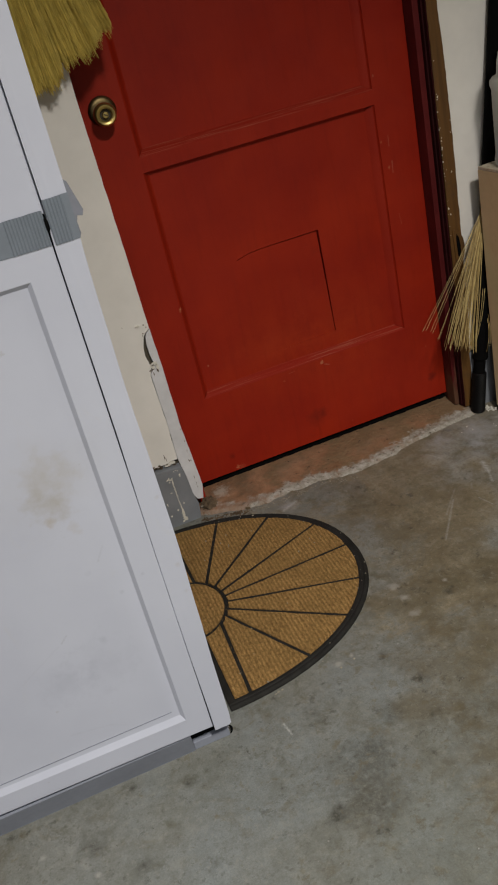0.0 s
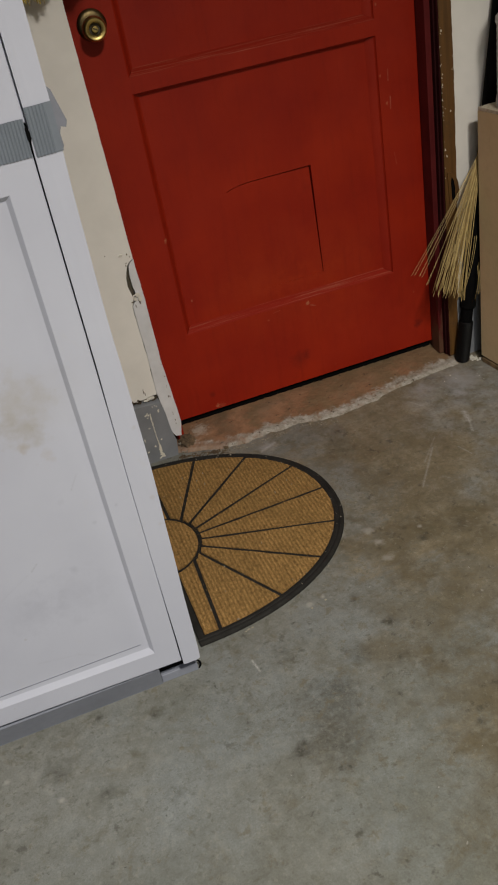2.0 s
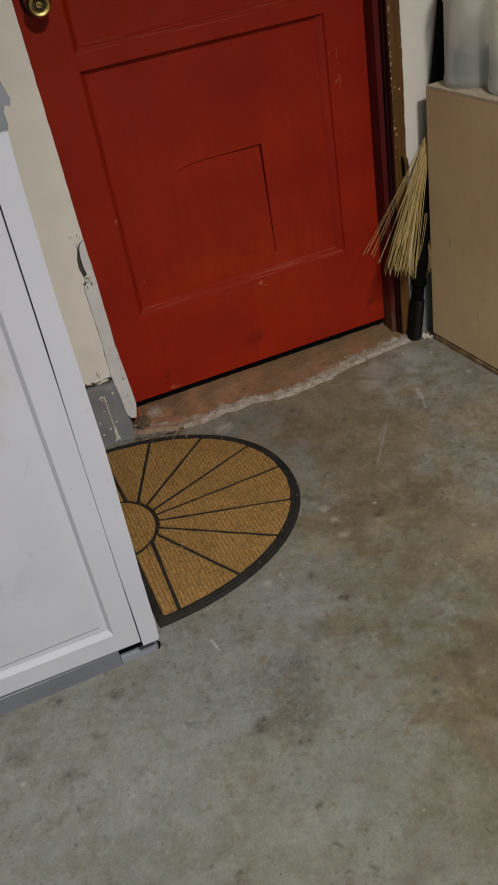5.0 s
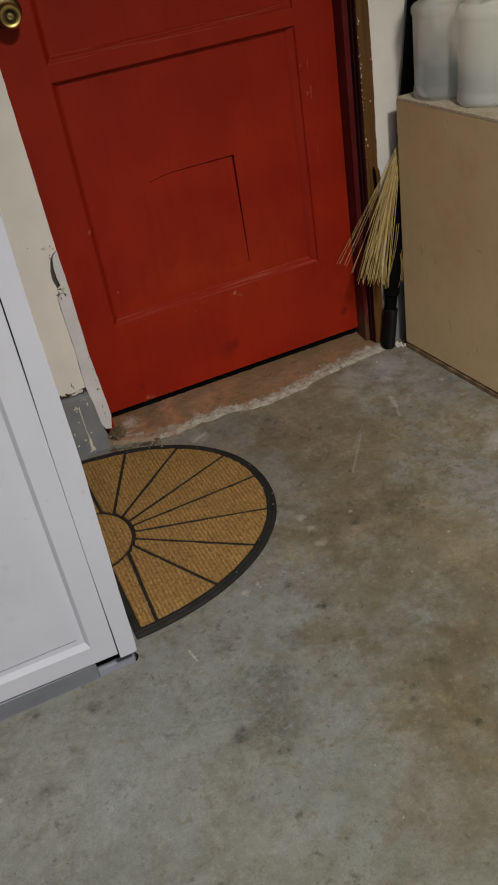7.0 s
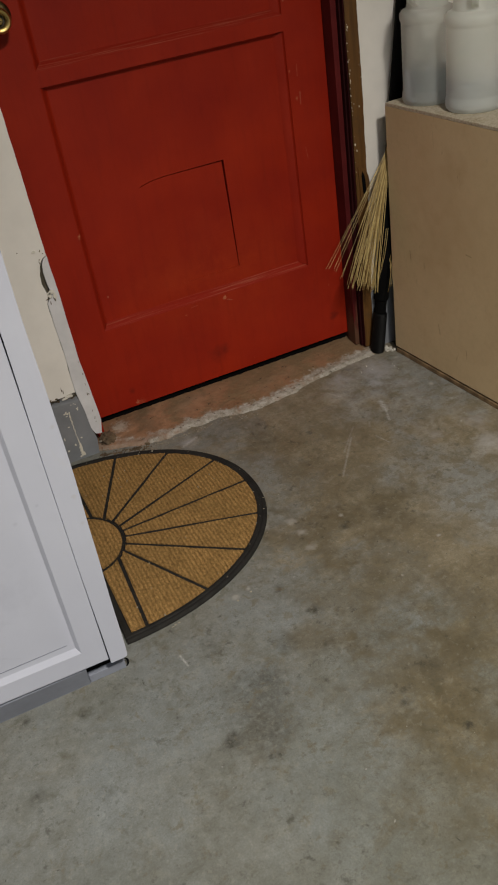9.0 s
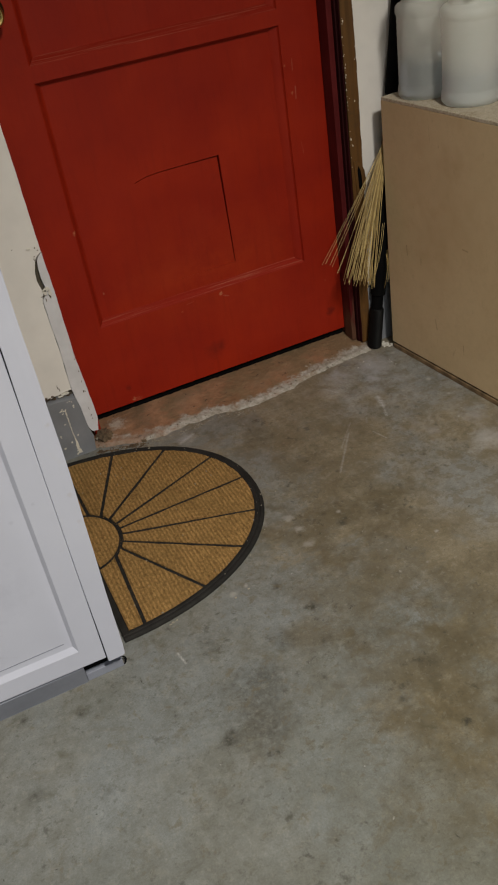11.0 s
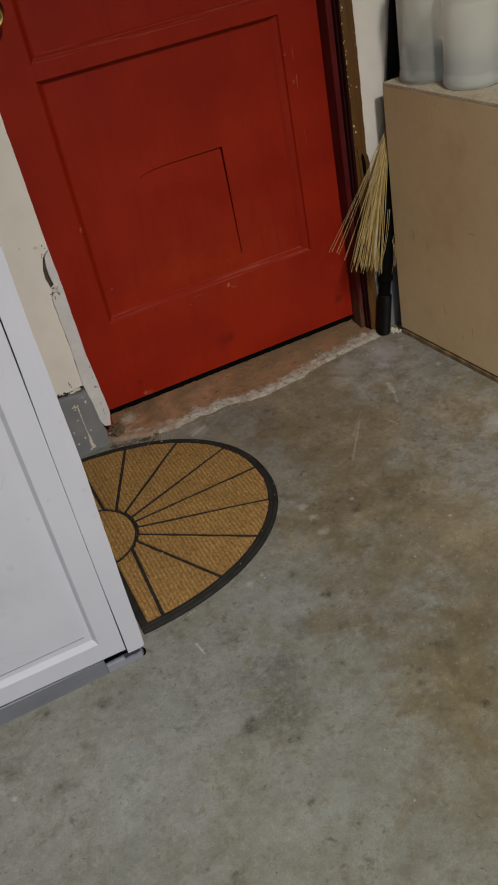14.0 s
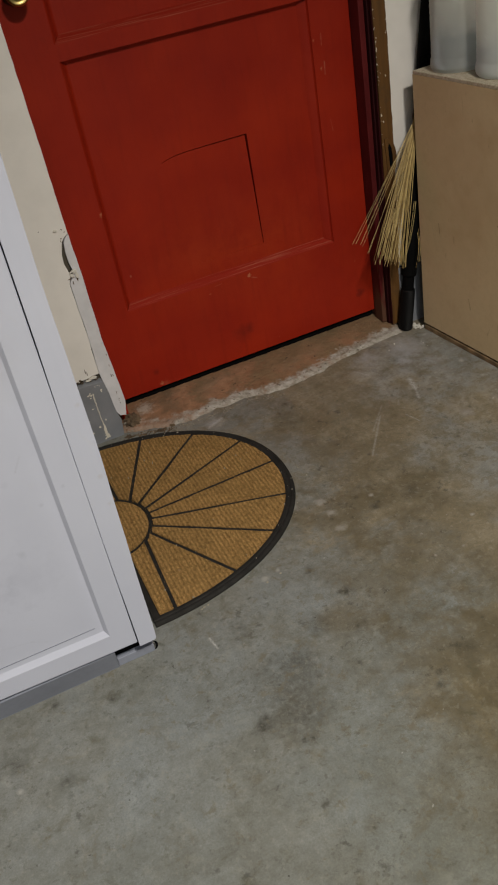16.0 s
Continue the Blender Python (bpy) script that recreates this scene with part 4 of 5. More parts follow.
bmesh.ops.create_icosphere(bm, subdivisions=4, radius=1.0)
for v in bm.verts:
    n = v.co.normalized()
    r = 1 + 0.30 * noise.noise(n * 2.2) + 0.14 * noise.noise(n * 6 + Vector((3, 1, 2))) + 0.07 * noise.noise(n * 15)
    v.co = Vector((-0.016 + 0.022 * n.x * r, -0.072 + 0.024 * n.y * r, 0.010 + max(-0.012, 0.021 * n.z * r)))
tagged(obj("jamb_foot", bm, M_ROT), "splintered brown rotten foot of the door jamb", "door frame", kind="structure")
bm = bmesh.new()
for i in range(34):
    x = rng.uniform(-0.16, -0.074)
    fleck(bm, x, 0.187 + rng.gauss(0, 0.0035), WALL_L - 0.0003, rng.uniform(0.002, 0.006), rng.uniform(0.0010, 0.0028), 0.0006, rng, 7)
for x, z, rx, rz in ((-0.101, 0.212, 0.0012, 0.010), (-0.098, 0.205, 0.0010, 0.007), (-0.106, 0.60, 0.0015, 0.0015), (-0.053, 0.590, 0.0016, 0.0030), (-0.048, 0.582, 0.002, 0.0014), (-0.060, 0.569, 0.0022, 0.0014), (-0.062, 0.562, 0.0012, 0.004), (-0.050, 0.462, 0.002, 0.006), (-0.068, 0.466, 0.005, 0.0012), (-0.062, 0.455, 0.0012, 0.006)):
    fleck(bm, x, z, WALL_L - 0.0003, rx, rz, 0.0006, rng, 8)
for i in range(11):
    z = rng.uniform(0.05, 0.30)
    fleck(bm, -0.0365 + rng.gauss(0, 0.0012), z, WALL_L + 0.0005, rng.uniform(0.0005, 0.0018), rng.uniform(0.001, 0.006), 0.0006, rng, 7)
tagged(obj("bare_patches", bm, M_ROT), "small brown bare chips along the broken plaster", "paint chips", kind="stuff")


rng = random.Random(77)
bm = bmesh.new()
for i in range(80):
    k = rng.random()
    x, y = -0.055 + 0.130 * k + rng.gauss(0, 0.004), -0.124 - 0.042 * k + rng.gauss(0, 0.006)
    t, ln, w = rng.gauss(0.2, 0.9), rng.uniform(0.002, 0.007), rng.uniform(0.0004, 0.0009)
    d, q = Vector((math.cos(t), math.sin(t))) * ln, Vector((-math.sin(t), math.cos(t))) * w
    p = Vector((x, y))
    prism(bm, [tuple(p - d - q), tuple(p + d * 0.2 - q * 1.6), tuple(p + d + q), tuple(p + q * 1.5)], "z", 0.0, 0.0088 if y > lip_at(max(-0.07, x)) - 0.01 else 0.0025)
tagged(obj("dry_debris", bm, M_ROT), "dark dry twigs and dirt along the sill edge", "debris", kind="stuff")


# ---- doormat ----
def doormat():
    cx, cy, ax, ay = -0.203, -0.480, 0.457, 0.354
    mat = thing("doormat", (0, -0.477, 0), "half-round brown coir doormat with black rubber sunburst ribs on the floor", "doormat")

    def rim(inset, ang):
        a, b = ax - inset, ay - inset
        c, s = math.cos(ang), math.sin(ang)
        e = 2 / 2.12
        return (cx + a * abs(c) ** e, cy + b * math.copysign(abs(s) ** e, s))

    def hub(ang, extra=0.0):
        return (cx + (0.097 + extra) * math.cos(ang), cy - 0.003 + (0.108 + extra) * math.sin(ang))
    n = 72
    arc = [-math.pi / 2 + math.pi * i / n for i in range(n + 1)]
    part("backing", prism(bmesh.new(), [rim(0.002, a) for a in arc], "z", 0.0005, 0.0048), M_RUBBER, mat, "black rubber backing")
    bm = bmesh.new()
    prof = ((0.001, 0.001), (0.0025, 0.0060), (0.0055, 0.0082), (0.0090, 0.0084), (0.0112, 0.0066), (0.0128, 0.0066), (0.0150, 0.0088), (0.0205, 0.0090), (0.0228, 0.0080), (0.0238, 0.004))
    rows = [[bm.verts.new((*rim(s, a), z)) for a in arc] for s, z in prof]
    for a, b in zip(rows, rows[1:]):
        for i in range(n):
            bm.faces.new((a[i], a[i + 1], b[i + 1], b[i]))
    part("border", bm, M_RUBBER, mat, "black rubber border", 40)
    part("border", box(cx, cx + 0.0155, cy - ay + 0.018, cy + ay - 0.018, 0.0046, 0.0088, 0.002), M_RUBBER, mat)
    ray = [radians(a) for a in (-83.9, -63.6, -42.4, -21.1, 1.2, 23.2, 46.4, 67.3, 84.7)]
    root = [radians(a) for a in (-52.5, -37.0, -24.5, -10.5, 1.5, 12.6, 27.0, 42.4, 61.7)]
    cut = [-math.pi / 2 + 0.001] + ray + [math.pi / 2 - 0.001]
    inner = [-math.pi / 2 + 0.001] + root + [math.pi / 2 - 0.001]
    for k in range(len(cut) - 1):
        a0, a1, b0, b1 = cut[k], cut[k + 1], inner[k], inner[k + 1]
        m = 14
        outer = [rim(0.0245, a0 + (a1 - a0) * i / m) for i in range(m + 1)]
        inn = [hub(b0 + (b1 - b0) * i / m, 0.006) for i in range(m + 1)]
        # pull both sides in by half the rib
        w = 0.0042

        def pull(p, q, sign):
            d = Vector((q[0] - p[0], q[1] - p[1])).normalized()
            return Vector((-d.y, d.x)) * sign * w
        s0, s1 = pull(inn[0], outer[0], 1), pull(inn[-1], outer[-1], -1)
        bm = bmesh.new()
        grid = []
        depth = 10
        for j in range(depth + 1):
            v = j / depth
            row = []
            for i in range(m + 1):
                u = i / m
                x = inn[i][0] + (outer[i][0] - inn[i][0]) * v + s0.x * (1 - u) + s1.x * u
                y = inn[i][1] + (outer[i][1] - inn[i][1]) * v + s0.y * (1 - u) + s1.y * u
                x = max(x, cx + 0.0165 + 0.0004 * u)
                rib = 0.0006 * math.sin(x * 2 * math.pi / 0.0098) + 0.0006 * noise.noise((x * 120, y * 120, 0))
                row.append(bm.verts.new((x, y, 0.0084 + rib)))
            grid.append(row)
        for a, b in zip(grid, grid[1:]):
            for i in range(m):
                bm.faces.new((a[i], a[i + 1], b[i + 1], b[i]))
        ring = grid[0] + [r[-1] for r in grid[1:]] + grid[-1][::-1][1:] + [r[0] for r in grid[::-1][1:-1]]
        low = [bm.verts.new((v.co.x, v.co.y, 0.0046)) for v in ring]
        for i in range(len(ring)):
            j = (i + 1) % len(ring)
            bm.faces.new((ring[i], ring[j], low[j], low[i]))
        part("coir_segment", bm, M_COIR, mat)
    pad = [hub(-math.pi / 2 + math.pi * i / 30, -0.004) for i in range(31)]
    pad = [(max(x, cx + 0.019), y) for x, y in pad]
    part("coir_hub", prism(bmesh.new(), pad, "z", 0.0046, 0.0086), M_COIR, mat, "half-round coir centre")
    bm = bmesh.new()
    prof = ((-0.0025, 0.0048), (-0.0015, 0.0078), (0.0025, 0.0080), (0.004, 0.0048))
    rows = [[bm.verts.new((*hub(a, s), z)) for a in arc] for s, z in prof]
    for a, b in zip(rows, rows[1:]):
        for i in range(n):
            bm.faces.new((a[i], a[i + 1], b[i + 1], b[i]))
    part("hub_rib", bm, M_RUBBER, mat)
    for a, inn in zip(ray, root):
        p, q = Vector(hub(inn, 0.003)), Vector(rim(0.022, a))
        d = (q - p).normalized()
        s = Vector((-d.y, d.x)) * 0.0034
        bm = bmesh.new()
        prism(bm, [tuple(p + s), tuple(p - s), tuple(q - s), tuple(q + s)], "z", 0.0046, 0.0074)
        part("ray_rib", bm, M_RUBBER, mat)
    # loose fibres
    rng = random.Random(4)
    bm = bmesh.new()
    for i in range(2600):
        a = rng.uniform(-1.5, 1.5)
        k = math.sqrt(rng.uniform(0.03, 0.96))
        x, y = cx + (ax - 0.02) * k * math.cos(a), cy + (ay - 0.02) * k * math.sin(a)
        if x < cx + 0.02:
            continue
        t = rng.uniform(0, 6.28)
        ln = rng.uniform(0.002, 0.006)
        p = Vector((x, y, 0.0082))
        q = p + Vector((math.cos(t) * ln, math.sin(t) * ln, rng.uniform(0.0006, 0.0028)))
        w = Vector((-math.sin(t), math.cos(t), 0)) * 0.00022
        bm.faces.new([bm.verts.new(c) for c in (p - w, p + w, q)])
    part("loose_fibres", bm, M_COIR, mat)["kind"] = "stuff"
    return mat


doormat()


# ---- white cabinet ----
def white_cabinet():
    xl, zb, zt, yf, yb = -0.83, 0.062, 2.05, -0.902, -0.32

    def right(z):
        bow = ((0.0, -0.2166), (0.2, -0.2158), (0.35, -0.2132), (0.52, -0.2102), (0.65, -0.2115), (0.80, -0.2135), (0.95, -0.2120), (1.10, -0.2085), (2.2, -0.197))
        for (za, xa), (zc, xc) in zip(bow, bow[1:]):
            if z <= zc:
                f = (z - za) / (zc - za)
                return xa + (xc - xa) * f * f * (3 - 2 * f)
    cab = thing("cabinet", (-0.52, -0.6, 0), "tall white thermofoil cabinet with taped panel doors on the concrete floor", "cabinet")
    yd = yf - 0.014
    bm = bmesh.new()
    prism(bm, [(xl, zb), (-0.2180, zb), (-0.2145, 0.80), (right(zt) - 0.001, zt), (xl, zt)], "y", yf, yb)
    part("body", bm, M_FOIL, cab)

    def gap(z):
        return 0.00015 + 0.0019 * min(1.0, max(0.0, abs(z - 0.42) - 0.10) / 0.20) ** 1.5
    def hinge_side(z):
        if z < 1.045:
            return -0.2535 + 0.004 * (z - 0.06)
        return -0.2495 + 0.003 * min(1.0, (z - 1.045) / 0.04)
    heights = [zb - 0.004 + (zt - zb) * i / 60 for i in range(61)]
    bm = bmesh.new()
    foot = [(right(0.062), heights[0] + 0.007), (right(0.062) - 0.0022, heights[0] + 0.0022), (right(0.062) - 0.007, heights[0])]
    prism(bm, [(hinge_side(z) + gap(z), z) for z in heights] + [(right(z), z) for z in heights[:0:-1]] + foot, "y", yd, yf - 0.0006)
    rim_edges = [e for e in bm.edges if all(abs(v.co.y - yd) < 1e-6 for v in e.verts) and all(abs(v.co.x - right(v.co.z)) < 1e-4 for v in e.verts)]
    bmesh.ops.bevel(bm, geom=rim_edges, offset=0.005, segments=4, affect="EDGES", profile=0.5)
    part("stile", bm, M_FOIL, cab, "", 35)
    steps = ((0.0, 0.003), (0.001, 0.0008), (0.003, 0.0), (0.0440, 0.0), (0.0450, 0.0003), (0.0515, 0.0068), (0.0530, 0.0071), (0.075, 0.0071), (0.115, 0.0070))

    def slope(bm):
        """Lay the bevel under the field flatter than those at its sides."""
        middle = sum(v.co.z for v in bm.verts) / len(bm.verts)
        for v in bm.verts:
            if 0.0035 < v.co.y - yd < 0.010:
                v.co.z += 0.0052 if v.co.z < middle else -0.0005
    bm = rings_panel(xl + 0.002, -0.2535, 0.066, 1.045, yd, steps, yf - 0.0008)
    slope(bm)
    for v in bm.verts:
        v.co.x += 0.004 * (v.co.z - 0.06)
        v.co.z += (0.003 - 0.020 * (v.co.x + 0.2535)) * max(0.0, 1 - (v.co.z - 0.066) / 0.4)
    leaf = part("lower_door", bm, M_FOIL, cab, "white raised-panel door with brown stains", 12)
    bm = rings_panel(xl + 0.002, -0.2466, 1.084, 2.03, yd, steps, yf - 0.0008)
    slope(bm)
    part("upper_door", bm, M_FOIL, cab, "white raised-panel door", 12)
    # added black strip, keeps the gap between door and stile as dark as shade
    part("leaf_gap_shade", box(-0.258, -0.246, yf - 0.004, yf - 0.0002, zb, 2.03), M_BLACK, cab, "black strip for the shade in the door gap")
    part("foil_crease", box(xl + 0.06, -0.318, yd + 0.0062, yd + 0.0074, 0.1405, 0.1417), M_TOE, leaf, "dark crease along the door panel")
    # grey toe strip slanted outward to escape the door's shade, its end piece set back
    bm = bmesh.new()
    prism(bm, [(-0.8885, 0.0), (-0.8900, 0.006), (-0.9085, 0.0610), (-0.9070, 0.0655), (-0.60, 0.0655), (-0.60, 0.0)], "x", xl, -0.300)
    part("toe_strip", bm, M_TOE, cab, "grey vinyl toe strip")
    part("toe_end", box(-0.2995, -0.224, -0.8875, -0.60, 0.0, 0.020, 0.0015), M_TOE, cab, "grey toe strip end piece")
    # black block for the shaded gap above the end piece
    part("toe_gap_shade", box(-0.2995, -0.224, -0.876, -0.60, 0.0195, 0.0605), M_BLACK, cab)
    bm = bmesh.new()
    curl = [(-0.221 + 0.006 * math.sin(t * 0.5), -0.882 - 0.004 * math.cos(t * 0.55), 0.002 + 0.0026 * t) for t in range(9)]
    rows = [[bm.verts.new((x - w, y, z)) for x, y, z in curl] for w in (0.0, 0.0045)]
    for i in range(8):
        bm.faces.new((rows[0][i], rows[0][i + 1], rows[1][i + 1], rows[1][i]))
    part("loose_edging", bm, M_BLACK, cab, "curled loose edging strip at the foot")

    # tape across the door joint
    def tape(name, x0, x1, z0, z1, slope, y, ridged, label):
        bm = bmesh.new()
        nx = max(2, int((x1 - x0) / 0.00065))
        cols = []
        for i in range(nx + 1):
            x = x0 + (x1 - x0) * i / nx
            r = (0.5 + 0.5 * math.sin(2 * math.pi * x / 0.0046)) ** 1.5 * 0.0013 if ridged(x) else 0.0
            cols.append([bm.verts.new((x + slope * (z - z0), y - r - 0.0004, z + 0.0008 * noise.noise((x * 40, z * 9, 0)) * (z in (z0, z1)))) for z in (z0, (z0 + z1) / 2, z1)])
        for a, b in zip(cols, cols[1:]):
            for j in range(2):
                bm.faces.new((a[j], b[j], b[j + 1], a[j + 1]))
        back = [[bm.verts.new((c[j].co.x, y + 0.0006, c[j].co.z)) for j in (0, 2)] for c in (cols[0], cols[-1])]
        bm.faces.new((cols[0][0], cols[0][1], cols[0][2], back[0][1], back[0][0]))
        bm.faces.new((cols[-1][0], cols[-1][1], cols[-1][2], back[1][1], back[1][0]))
        return part(name, bm, M_TAPE, cab, label, 50)
    tape("tape", -0.80, -0.2500, 1.041, 1.090, 0.02, yf - 0.0145, lambda x: x > -0.305, "wrinkled grey tape across the door joint")
    held = tape("tape", -0.2450, -0.2085, 1.040, 1.103, 0.01, yf - 0.0145, lambda x: x < -0.2175, "wrinkled grey tape on the cabinet edge")
    # solid black patch, stands for the darkness inside the hole
    part("tape_hole", prism(bmesh.new(), [(-0.2502, 1.064), (-0.2468, 1.060), (-0.2448, 1.064), (-0.2452, 1.076), (-0.2480, 1.081), (-0.2500, 1.078)], "y", yf - 0.0172, yf - 0.0140), M_BLACK, held, "black patch for the dark hole between the tape ends")
    bm = bmesh.new()
    flap = [(-0.2085, 1.103), (-0.2112, 1.124), (-0.2040, 1.116), (-0.1935, 1.075), (-0.1965, 1.067), (-0.2035, 1.069), (-0.2065, 1.061), (-0.206, 1.045), (-0.2085, 1.040)]
    prism(bm, flap, "y", yf - 0.010, yf - 0.0088)
    part("tape_flap", bm, M_FLAP, held, "loose folded tape end")
    return cab


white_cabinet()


# ---- tan box with jugs ----
def tan_cabinet():
    b = thing("storage_box", (1.2, -0.55, 0), "tan painted chipboard storage box with a dusty top", "storage box")
    turn = Matrix.Translation((0.894, -0.140, 0)) @ pose(0, 0, 0, 0, 0, 5.0)
    # in its own axes: x to the right, y ahead, face on x = 0
    for name, q, mat, bev in (("side_panel", (0.0, 0.016, -0.85, 0.0, 0.020, 0.722), M_TAN, 0.0004), ("back_panel", (0.016, 0.60, -0.012, -0.001, 0.012, 0.720), M_TAN, 0.001),
                              ("front_panel", (0.016, 0.60, -0.85, -0.834, 0.012, 0.720), M_TAN, 0.001), ("side_panel", (0.60, 0.616, -0.85, 0.0, 0.012, 0.722), M_TAN, 0.002),
                              ("top", (0.0003, 0.615, -0.849, -0.001, 0.7221, 0.731), M_RAW, 0.0015), ("base_board", (-0.0015, 0.61, -0.847, -0.004, 0.0, 0.0140), M_WORN, 0.002)):
        bm = box(*q, bev)
        bmesh.ops.transform(bm, matrix=turn, verts=bm.verts)
        part(name, bm, mat, b, {"top": "raw dusty chipboard top", "base_board": "dark brown base board"}.get(name, ""))
    return b


tan_cabinet()


def jug(x, y, z, r, spin, label, fill, plastic):
    j = thing("water_jug", (x, y, z), label, "jug", "water jugs on the box")
    at = pose(x, y, z, 0, 0, spin)
    k = r / 0.068
    prof = [(0.0, 0.004), (0.045, 0.004), (0.055, 0.0), (0.062, 0.001), (0.0665, 0.006), (0.068, 0.014), (0.067, 0.026), (0.0648, 0.032), (0.065, 0.036)]
    h = 0.036
    while h < 0.172:
        prof += [(0.0655, h + 0.004), (0.0648, h + 0.0115), (0.065, h + 0.015)]
        h += 0.015
    prof += [(0.066, 0.188), (0.0685, 0.195), (0.068, 0.206), (0.062, 0.213), (0.052, 0.217), (0.050, 0.222), (0.0485, 0.250), (0.042, 0.268), (0.030, 0.282), (0.019, 0.290), (0.0175, 0.30), (0.0, 0.30)]
    shell = part("body", lathe([(a * k, b) for a, b in prof], at, 48), plastic, j, "", 40)
    part("water", lathe([(0.0, 0.008), (0.058 * k, 0.008), (0.0635 * k, 0.02), (0.0637 * k, fill), (0.0, fill)], at, 40), M_WATER, j, "water inside the jug", 40)
    part("cap", lathe([(0.0, 0.298), (0.020, 0.298), (0.020, 0.312), (0.0185, 0.3145), (0.0, 0.3145)], at, 32), M_FOIL, shell, "white screw cap", 40)
    # moulded handle
    bm = bmesh.new()
    path = [(0.046, 0.224), (0.062, 0.232), (0.066, 0.250), (0.060, 0.272), (0.040, 0.286), (0.022, 0.288)]
    last = None
    for i, (a, h) in enumerate(path):
        w = 0.0085
        ring = [bm.verts.new(((a + w * 0.7 * math.cos(t)) * k, w * math.sin(t), h + w * 0.5 * math.cos(t))) for t in [2 * math.pi * q / 10 for q in range(10)]]
        if last:
            for q in range(10):
                bm.faces.new((last[q], last[(q + 1) % 10], ring[(q + 1) % 10], ring[q]))
        last = ring
    bmesh.ops.transform(bm, matrix=at, verts=bm.verts)
    part("handle", bm, plastic, shell, "", 60)
    return j


jug(0.974, -0.220, 0.731, 0.066, 200, "milky plastic jug part filled with water on the box", 0.085, M_JUG)
jug(1.006, -0.366, 0.731, 0.071, 230, "milky plastic jug nearly filled with water on the box", 0.075, M_MILK)


# ---- black pole and whisk broom behind the box ----
def black_pole():
    p = thing("black_pole", (0.845, -0.118, 0), "black pole with a knurled rubber grip leaning in the corner", "pole")
    foot, head = Vector((0.848, -0.106, 0.002)), Vector((1.030, -0.096, 1.25))
    m = Matrix.Translation(foot) @ (head - foot).to_track_quat("Z", "Y").to_matrix().to_4x4()
    ln = (head - foot).length
    bm = bmesh.new()
    seg, rows, last = 30, 46, None
    for j in range(rows + 1):
        h = 0.126 * j / rows
        ring = []
        for i in range(seg):
            r = 0.0192 if j in (0, rows) else 0.0200 + 0.0013 * ((i + j) % 2)
            t = 2 * math.pi * i / seg
            ring.append(bm.verts.new((r * math.cos(t), r * math.sin(t), h)))
        if last:
            for i in range(seg):
                bm.faces.new((last[i], last[(i + 1) % seg], ring[(i + 1) % seg], ring[i]))
        else:
            bm.faces.new(ring[::-1])
        last = ring
    bm.faces.new(last)
    bmesh.ops.transform(bm, matrix=m, verts=bm.verts)
    part("grip", bm, M_GRIP, p, "knurled black rubber grip")
    part("shaft", lathe([(0.0, 0.12), (0.017, 0.12), (0.017, 0.165), (0.0225, 0.172), (0.0225, 0.34), (0.0185, 0.42), (0.018, ln - 0.01), (0.016, ln), (0.0, ln)], m, 24), M_BLACK, p, "", 30)
    return p


black_pole()


def whisk_broom():
    w = thing("whisk_broom", (0.875, -0.12, 0.2), "small natural straw whisk broom wedged behind the storage box", "broom")
    rng = random.Random(17)
    bm = bmesh.new()
    top = Vector((0.924, -0.116, 0.675))
    for i in range(64):
        u = rng.uniform(-1, 1)
        root = Vector((0.913 + u * 0.003 + rng.uniform(-0.002, 0.002), -0.118 + rng.uniform(-0.003, 0.003), rng.uniform(0.590, 0.615)))
        tip = Vector((0.780 + 0.043 * u + rng.gauss(0, 0.003), -0.162 + rng.uniform(-0.016, 0.016), 0.262 - 0.022 * u + rng.gauss(0, 0.010)))
        strip_bristle(bm, root, tip, rng.uniform(0.0009, 0.0015), -0.003 - 0.003 * u + rng.gauss(0, 0.005), rng)
    for x, z in ((0.666, 0.350), (0.676, 0.348), (0.690, 0.341), (0.696, 0.334), (0.708, 0.310), (0.713, 0.311)):
        strip_bristle(bm, Vector((0.908 + rng.uniform(-0.003, 0.003), -0.119, 0.605)), Vector((x, -0.170, z)), 0.0008, rng.uniform(0.0, 0.006), rng)
    for a, z0, x, z in ((0.880, 0.400, 0.831, 0.258), (0.874, 0.40, 0.836, 0.268), (0.884, 0.32, 0.861, 0.214), (0.880, 0.31, 0.868, 0.236), (0.884, 0.30, 0.872, 0.228)):
        strip_bristle(bm, Vector((a, -0.150, z0)), Vector((x, -0.160, z)), 0.0007, rng.uniform(0.003, 0.008), rng)
    part("bristles", bm, M_STRAW, w, "splayed straw bristles")
    m = Matrix.Translation(top + Vector((0.0, 0.0, -0.02))) @ pose(0, 0, 0, 0, 9, 0) @ Matrix.Diagonal((1, 0.42, 1, 1))
    part("binding", lathe([(0.0, 0.0), (0.015, 0.0), (0.017, 0.01), (0.015, 0.035), (0.012, 0.05), (0.0, 0.05)], m, 20), M_STRAW, w, "tied straw neck", 50)
    return w


whisk_broom()


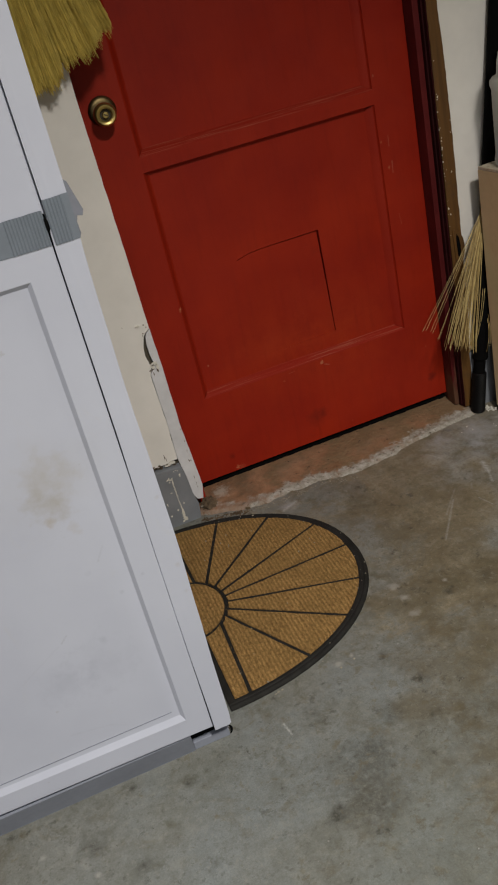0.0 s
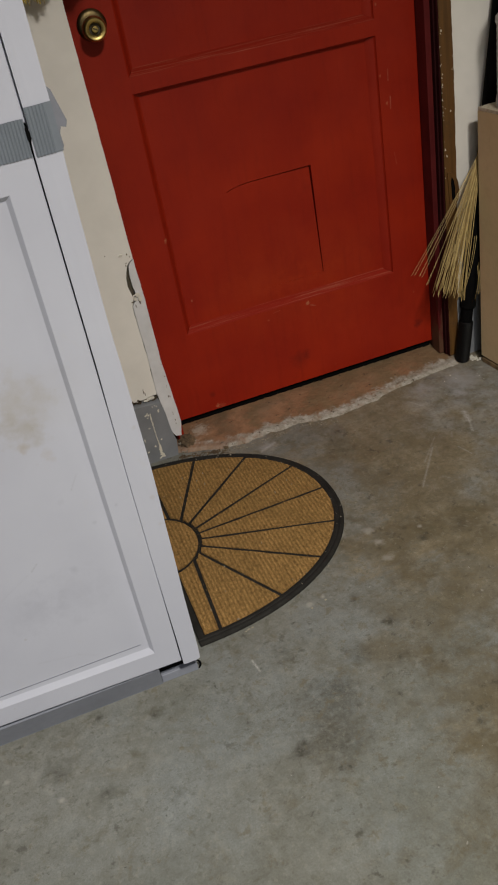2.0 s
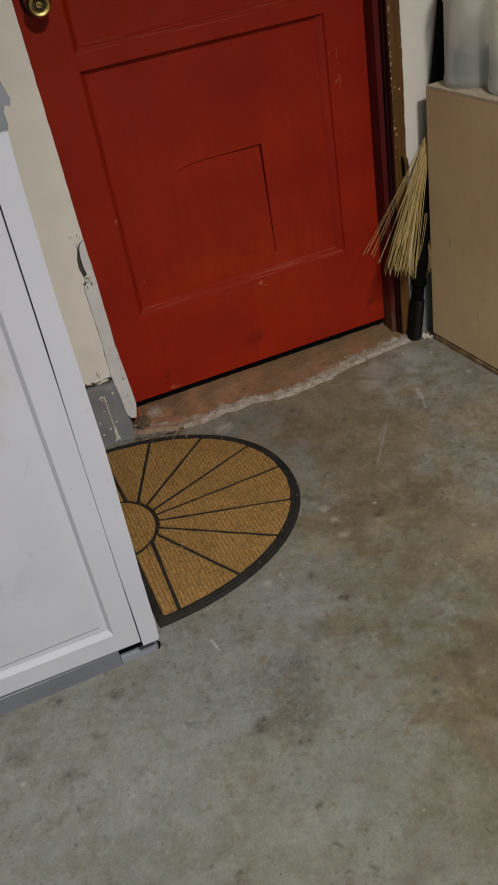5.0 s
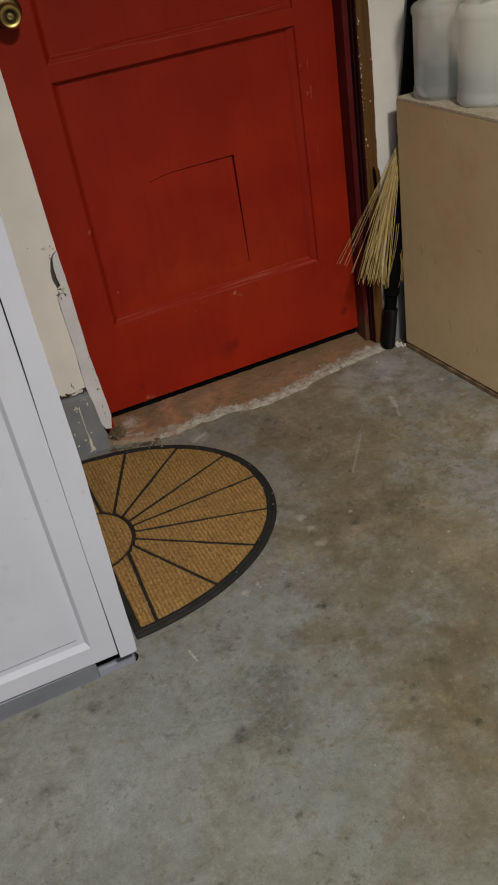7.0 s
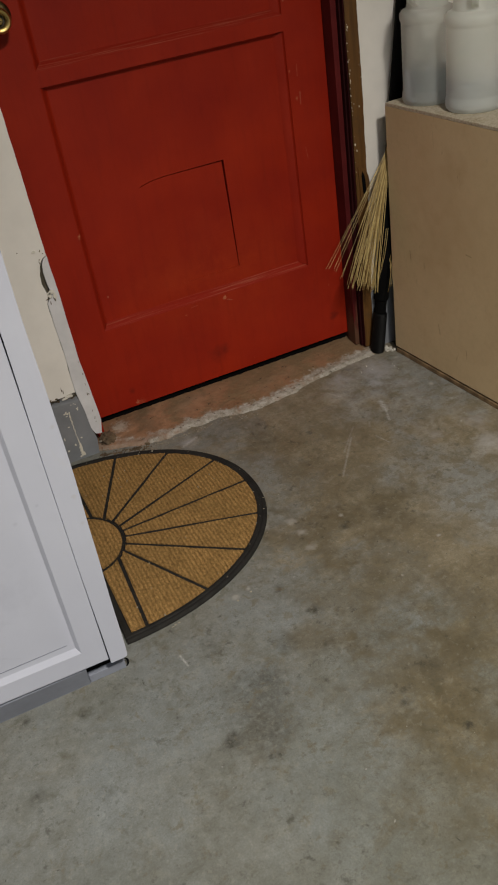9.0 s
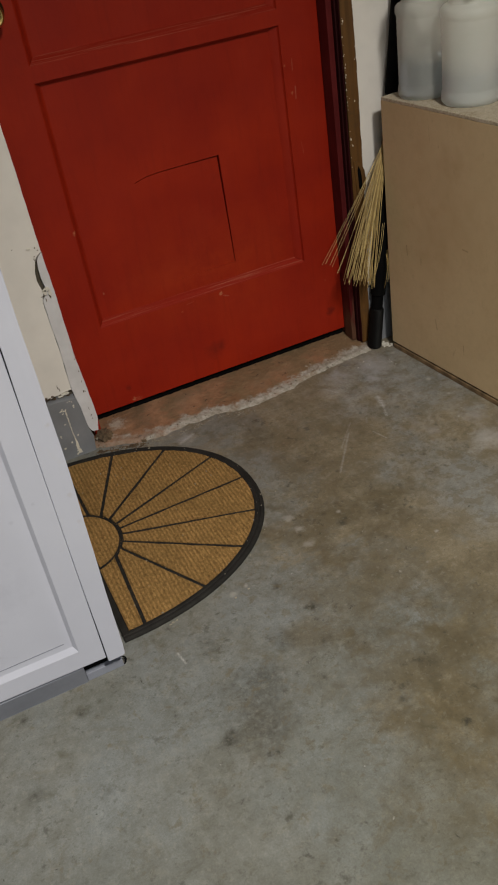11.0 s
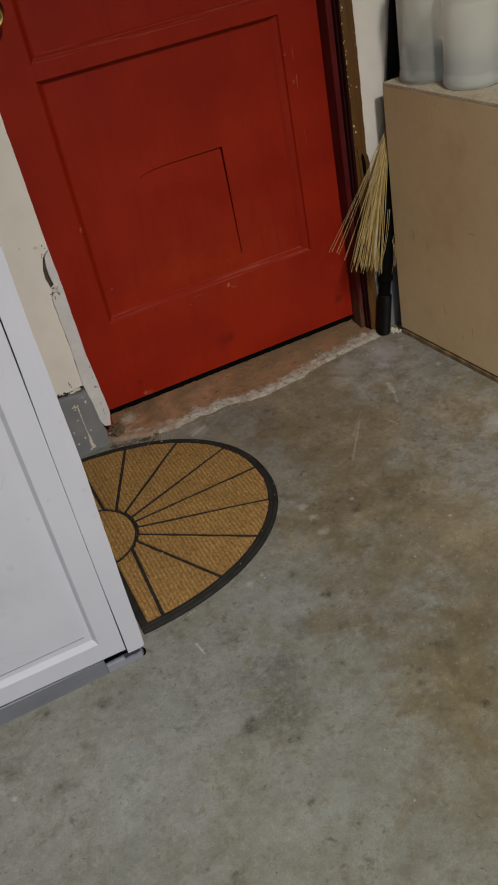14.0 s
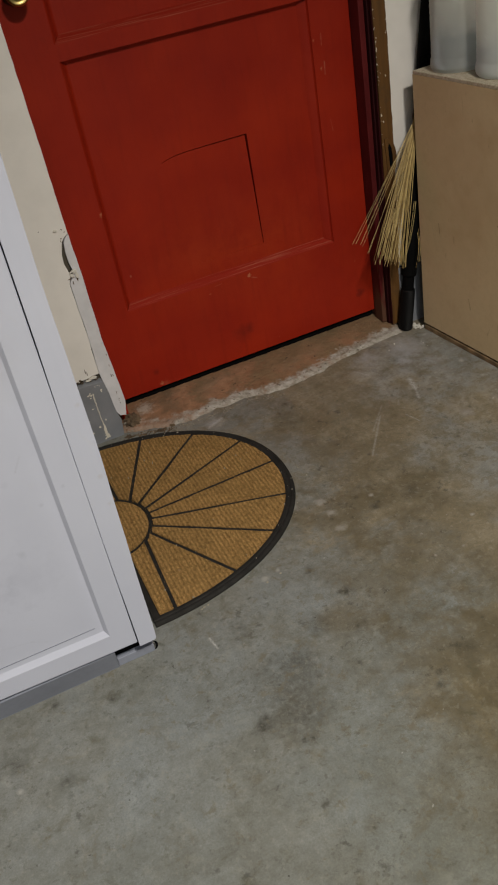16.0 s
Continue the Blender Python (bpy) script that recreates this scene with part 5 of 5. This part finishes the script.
def straw_broom():
    b = thing("straw_broom", (-0.12, -0.12, 1.2), "golden straw broom hanging head down beside the door", "broom")
    rng = random.Random(23)
    verts, faces = [], []
    for i in range(11000):
        u, d = rng.uniform(-1, 1), rng.uniform(-1, 1)
        clump = noise.noise((u * 9, d * 2, 5)) * 0.006
        root = Vector((-0.115 + 0.055 * u, -0.125 + 0.012 * d, 1.62 + rng.uniform(-0.02, 0.02)))
        low = 1.160 + 0.052 * (u + 1) + 0.008 * math.sin(u * 8 + 1) + 0.012 * noise.noise((u * 14, 0, 0)) - abs(rng.gauss(0, 0.008)) + rng.gauss(0.008, 0.006) + 0.006 * d + 0.030 * math.exp(-((u + 0.12) / 0.06) ** 2)
        tip = Vector((-0.054 + 0.110 * u + clump, -0.128 + 0.024 * d + clump, low))
        w = rng.uniform(0.00032, 0.00070)
        bend, twist = rng.gauss(0, 0.0035), rng.uniform(0, 6.28)
        base = len(verts)
        for k in range(6):
            f = k / 5
            c = root.lerp(tip, f) + Vector((bend * math.sin(math.pi * f) + 0.0012 * math.sin(9 * f + twist), 0.5 * bend * math.sin(2 * math.pi * f), 0))
            for q in range(3):
                verts.append((c.x + w * math.cos(twist + q * 2.094), c.y + w * math.sin(twist + q * 2.094), c.z))
        for k in range(5):
            for q in range(3):
                e, g = base + 3 * k + q, base + 3 * k + (q + 1) % 3
                faces.append((e, g, g + 3, e + 3))
        faces.append((base + 15, base + 16, base + 17))
    me = bpy.data.meshes.new("bristles")
    me.from_pydata(verts, [], faces)
    me.materials.append(M_OLIVE)
    attach(new("bristles", me), b)["label"] = "golden olive straw head"
    m = pose(-0.115, -0.125, 1.60)
    bm = lathe([(0.0, 0.0), (0.05, 0.0), (0.052, 0.02), (0.03, 0.09), (0.014, 0.12), (0.0, 0.12)], pose(0, 0, 0), 24)
    bmesh.ops.transform(bm, matrix=m @ Matrix.Diagonal((1.25, 0.45, 1, 1)), verts=bm.verts)
    part("ferrule", bm, M_OLIVE, b, "", 50)
    part("handle", lathe([(0.0, 0.10), (0.012, 0.10), (0.012, 0.78), (0.008, 0.79), (0.0, 0.79)], m, 20), M_BROWN, b, "", 50)
    part("hook", box(-0.118, -0.112, -0.165, -0.086, 2.385, 2.392, 0.001), M_STEEL, b, "steel wall hook")
    return b


straw_broom()

# ---- crumbs on the floor and mat ----
rng = random.Random(31)
bm = bmesh.new()
for i in range(64):
    s = rng.uniform(0.0004, 0.0012)
    a = rng.uniform(-1.35, 1.45)
    k = rng.choice((rng.uniform(0.45, 0.93), 0.95 + 0.05 * rng.random(), 1.02 + abs(rng.gauss(0, 0.04))))
    x, y = -0.203 + 0.457 * k * math.cos(a), -0.480 + 0.354 * k * math.sin(a)
    z = 0.0105 if k < 0.9 else 0.0085 if k < 1.0 else 0.0
    if x > -0.17:
        add_box(bm, x - s, x + s, y - s * 0.8, y + s * 0.8, z - 0.004 * (z > 0), z + s)
for x, y, s in ((-0.097, -0.833, 0.0032), (-0.088, -0.832, 0.0024), (-0.104, -0.836, 0.002), (0.080, -0.832, 0.0022), (0.045, -0.841, 0.0026), (-0.108, -0.803, 0.0018), (0.072, -0.203, 0.002), (-0.153, -0.748, 0.0015)):
    z = 0.0085 if (x + 0.203) ** 2 / 0.209 + (y + 0.48) ** 2 / 0.1253 < 1 else 0.0
    prism(bm, [(x + s * 1.5 * math.cos(q) * rng.uniform(0.6, 1.1), y + s * math.sin(q) * rng.uniform(0.6, 1.1)) for q in (0.0, 1.0, 2.0, 3.1, 4.2, 5.2)], "z", z - 0.002 * (z > 0), z + 0.0012)
tagged(obj("crumbs", bm, simple("pale_grit", (0.30, 0.27, 0.21), 0.8, 0.25, 40, 120, 0.3)), "pale grit and crumbs scattered on the mat and floor", "crumbs", kind="stuff")
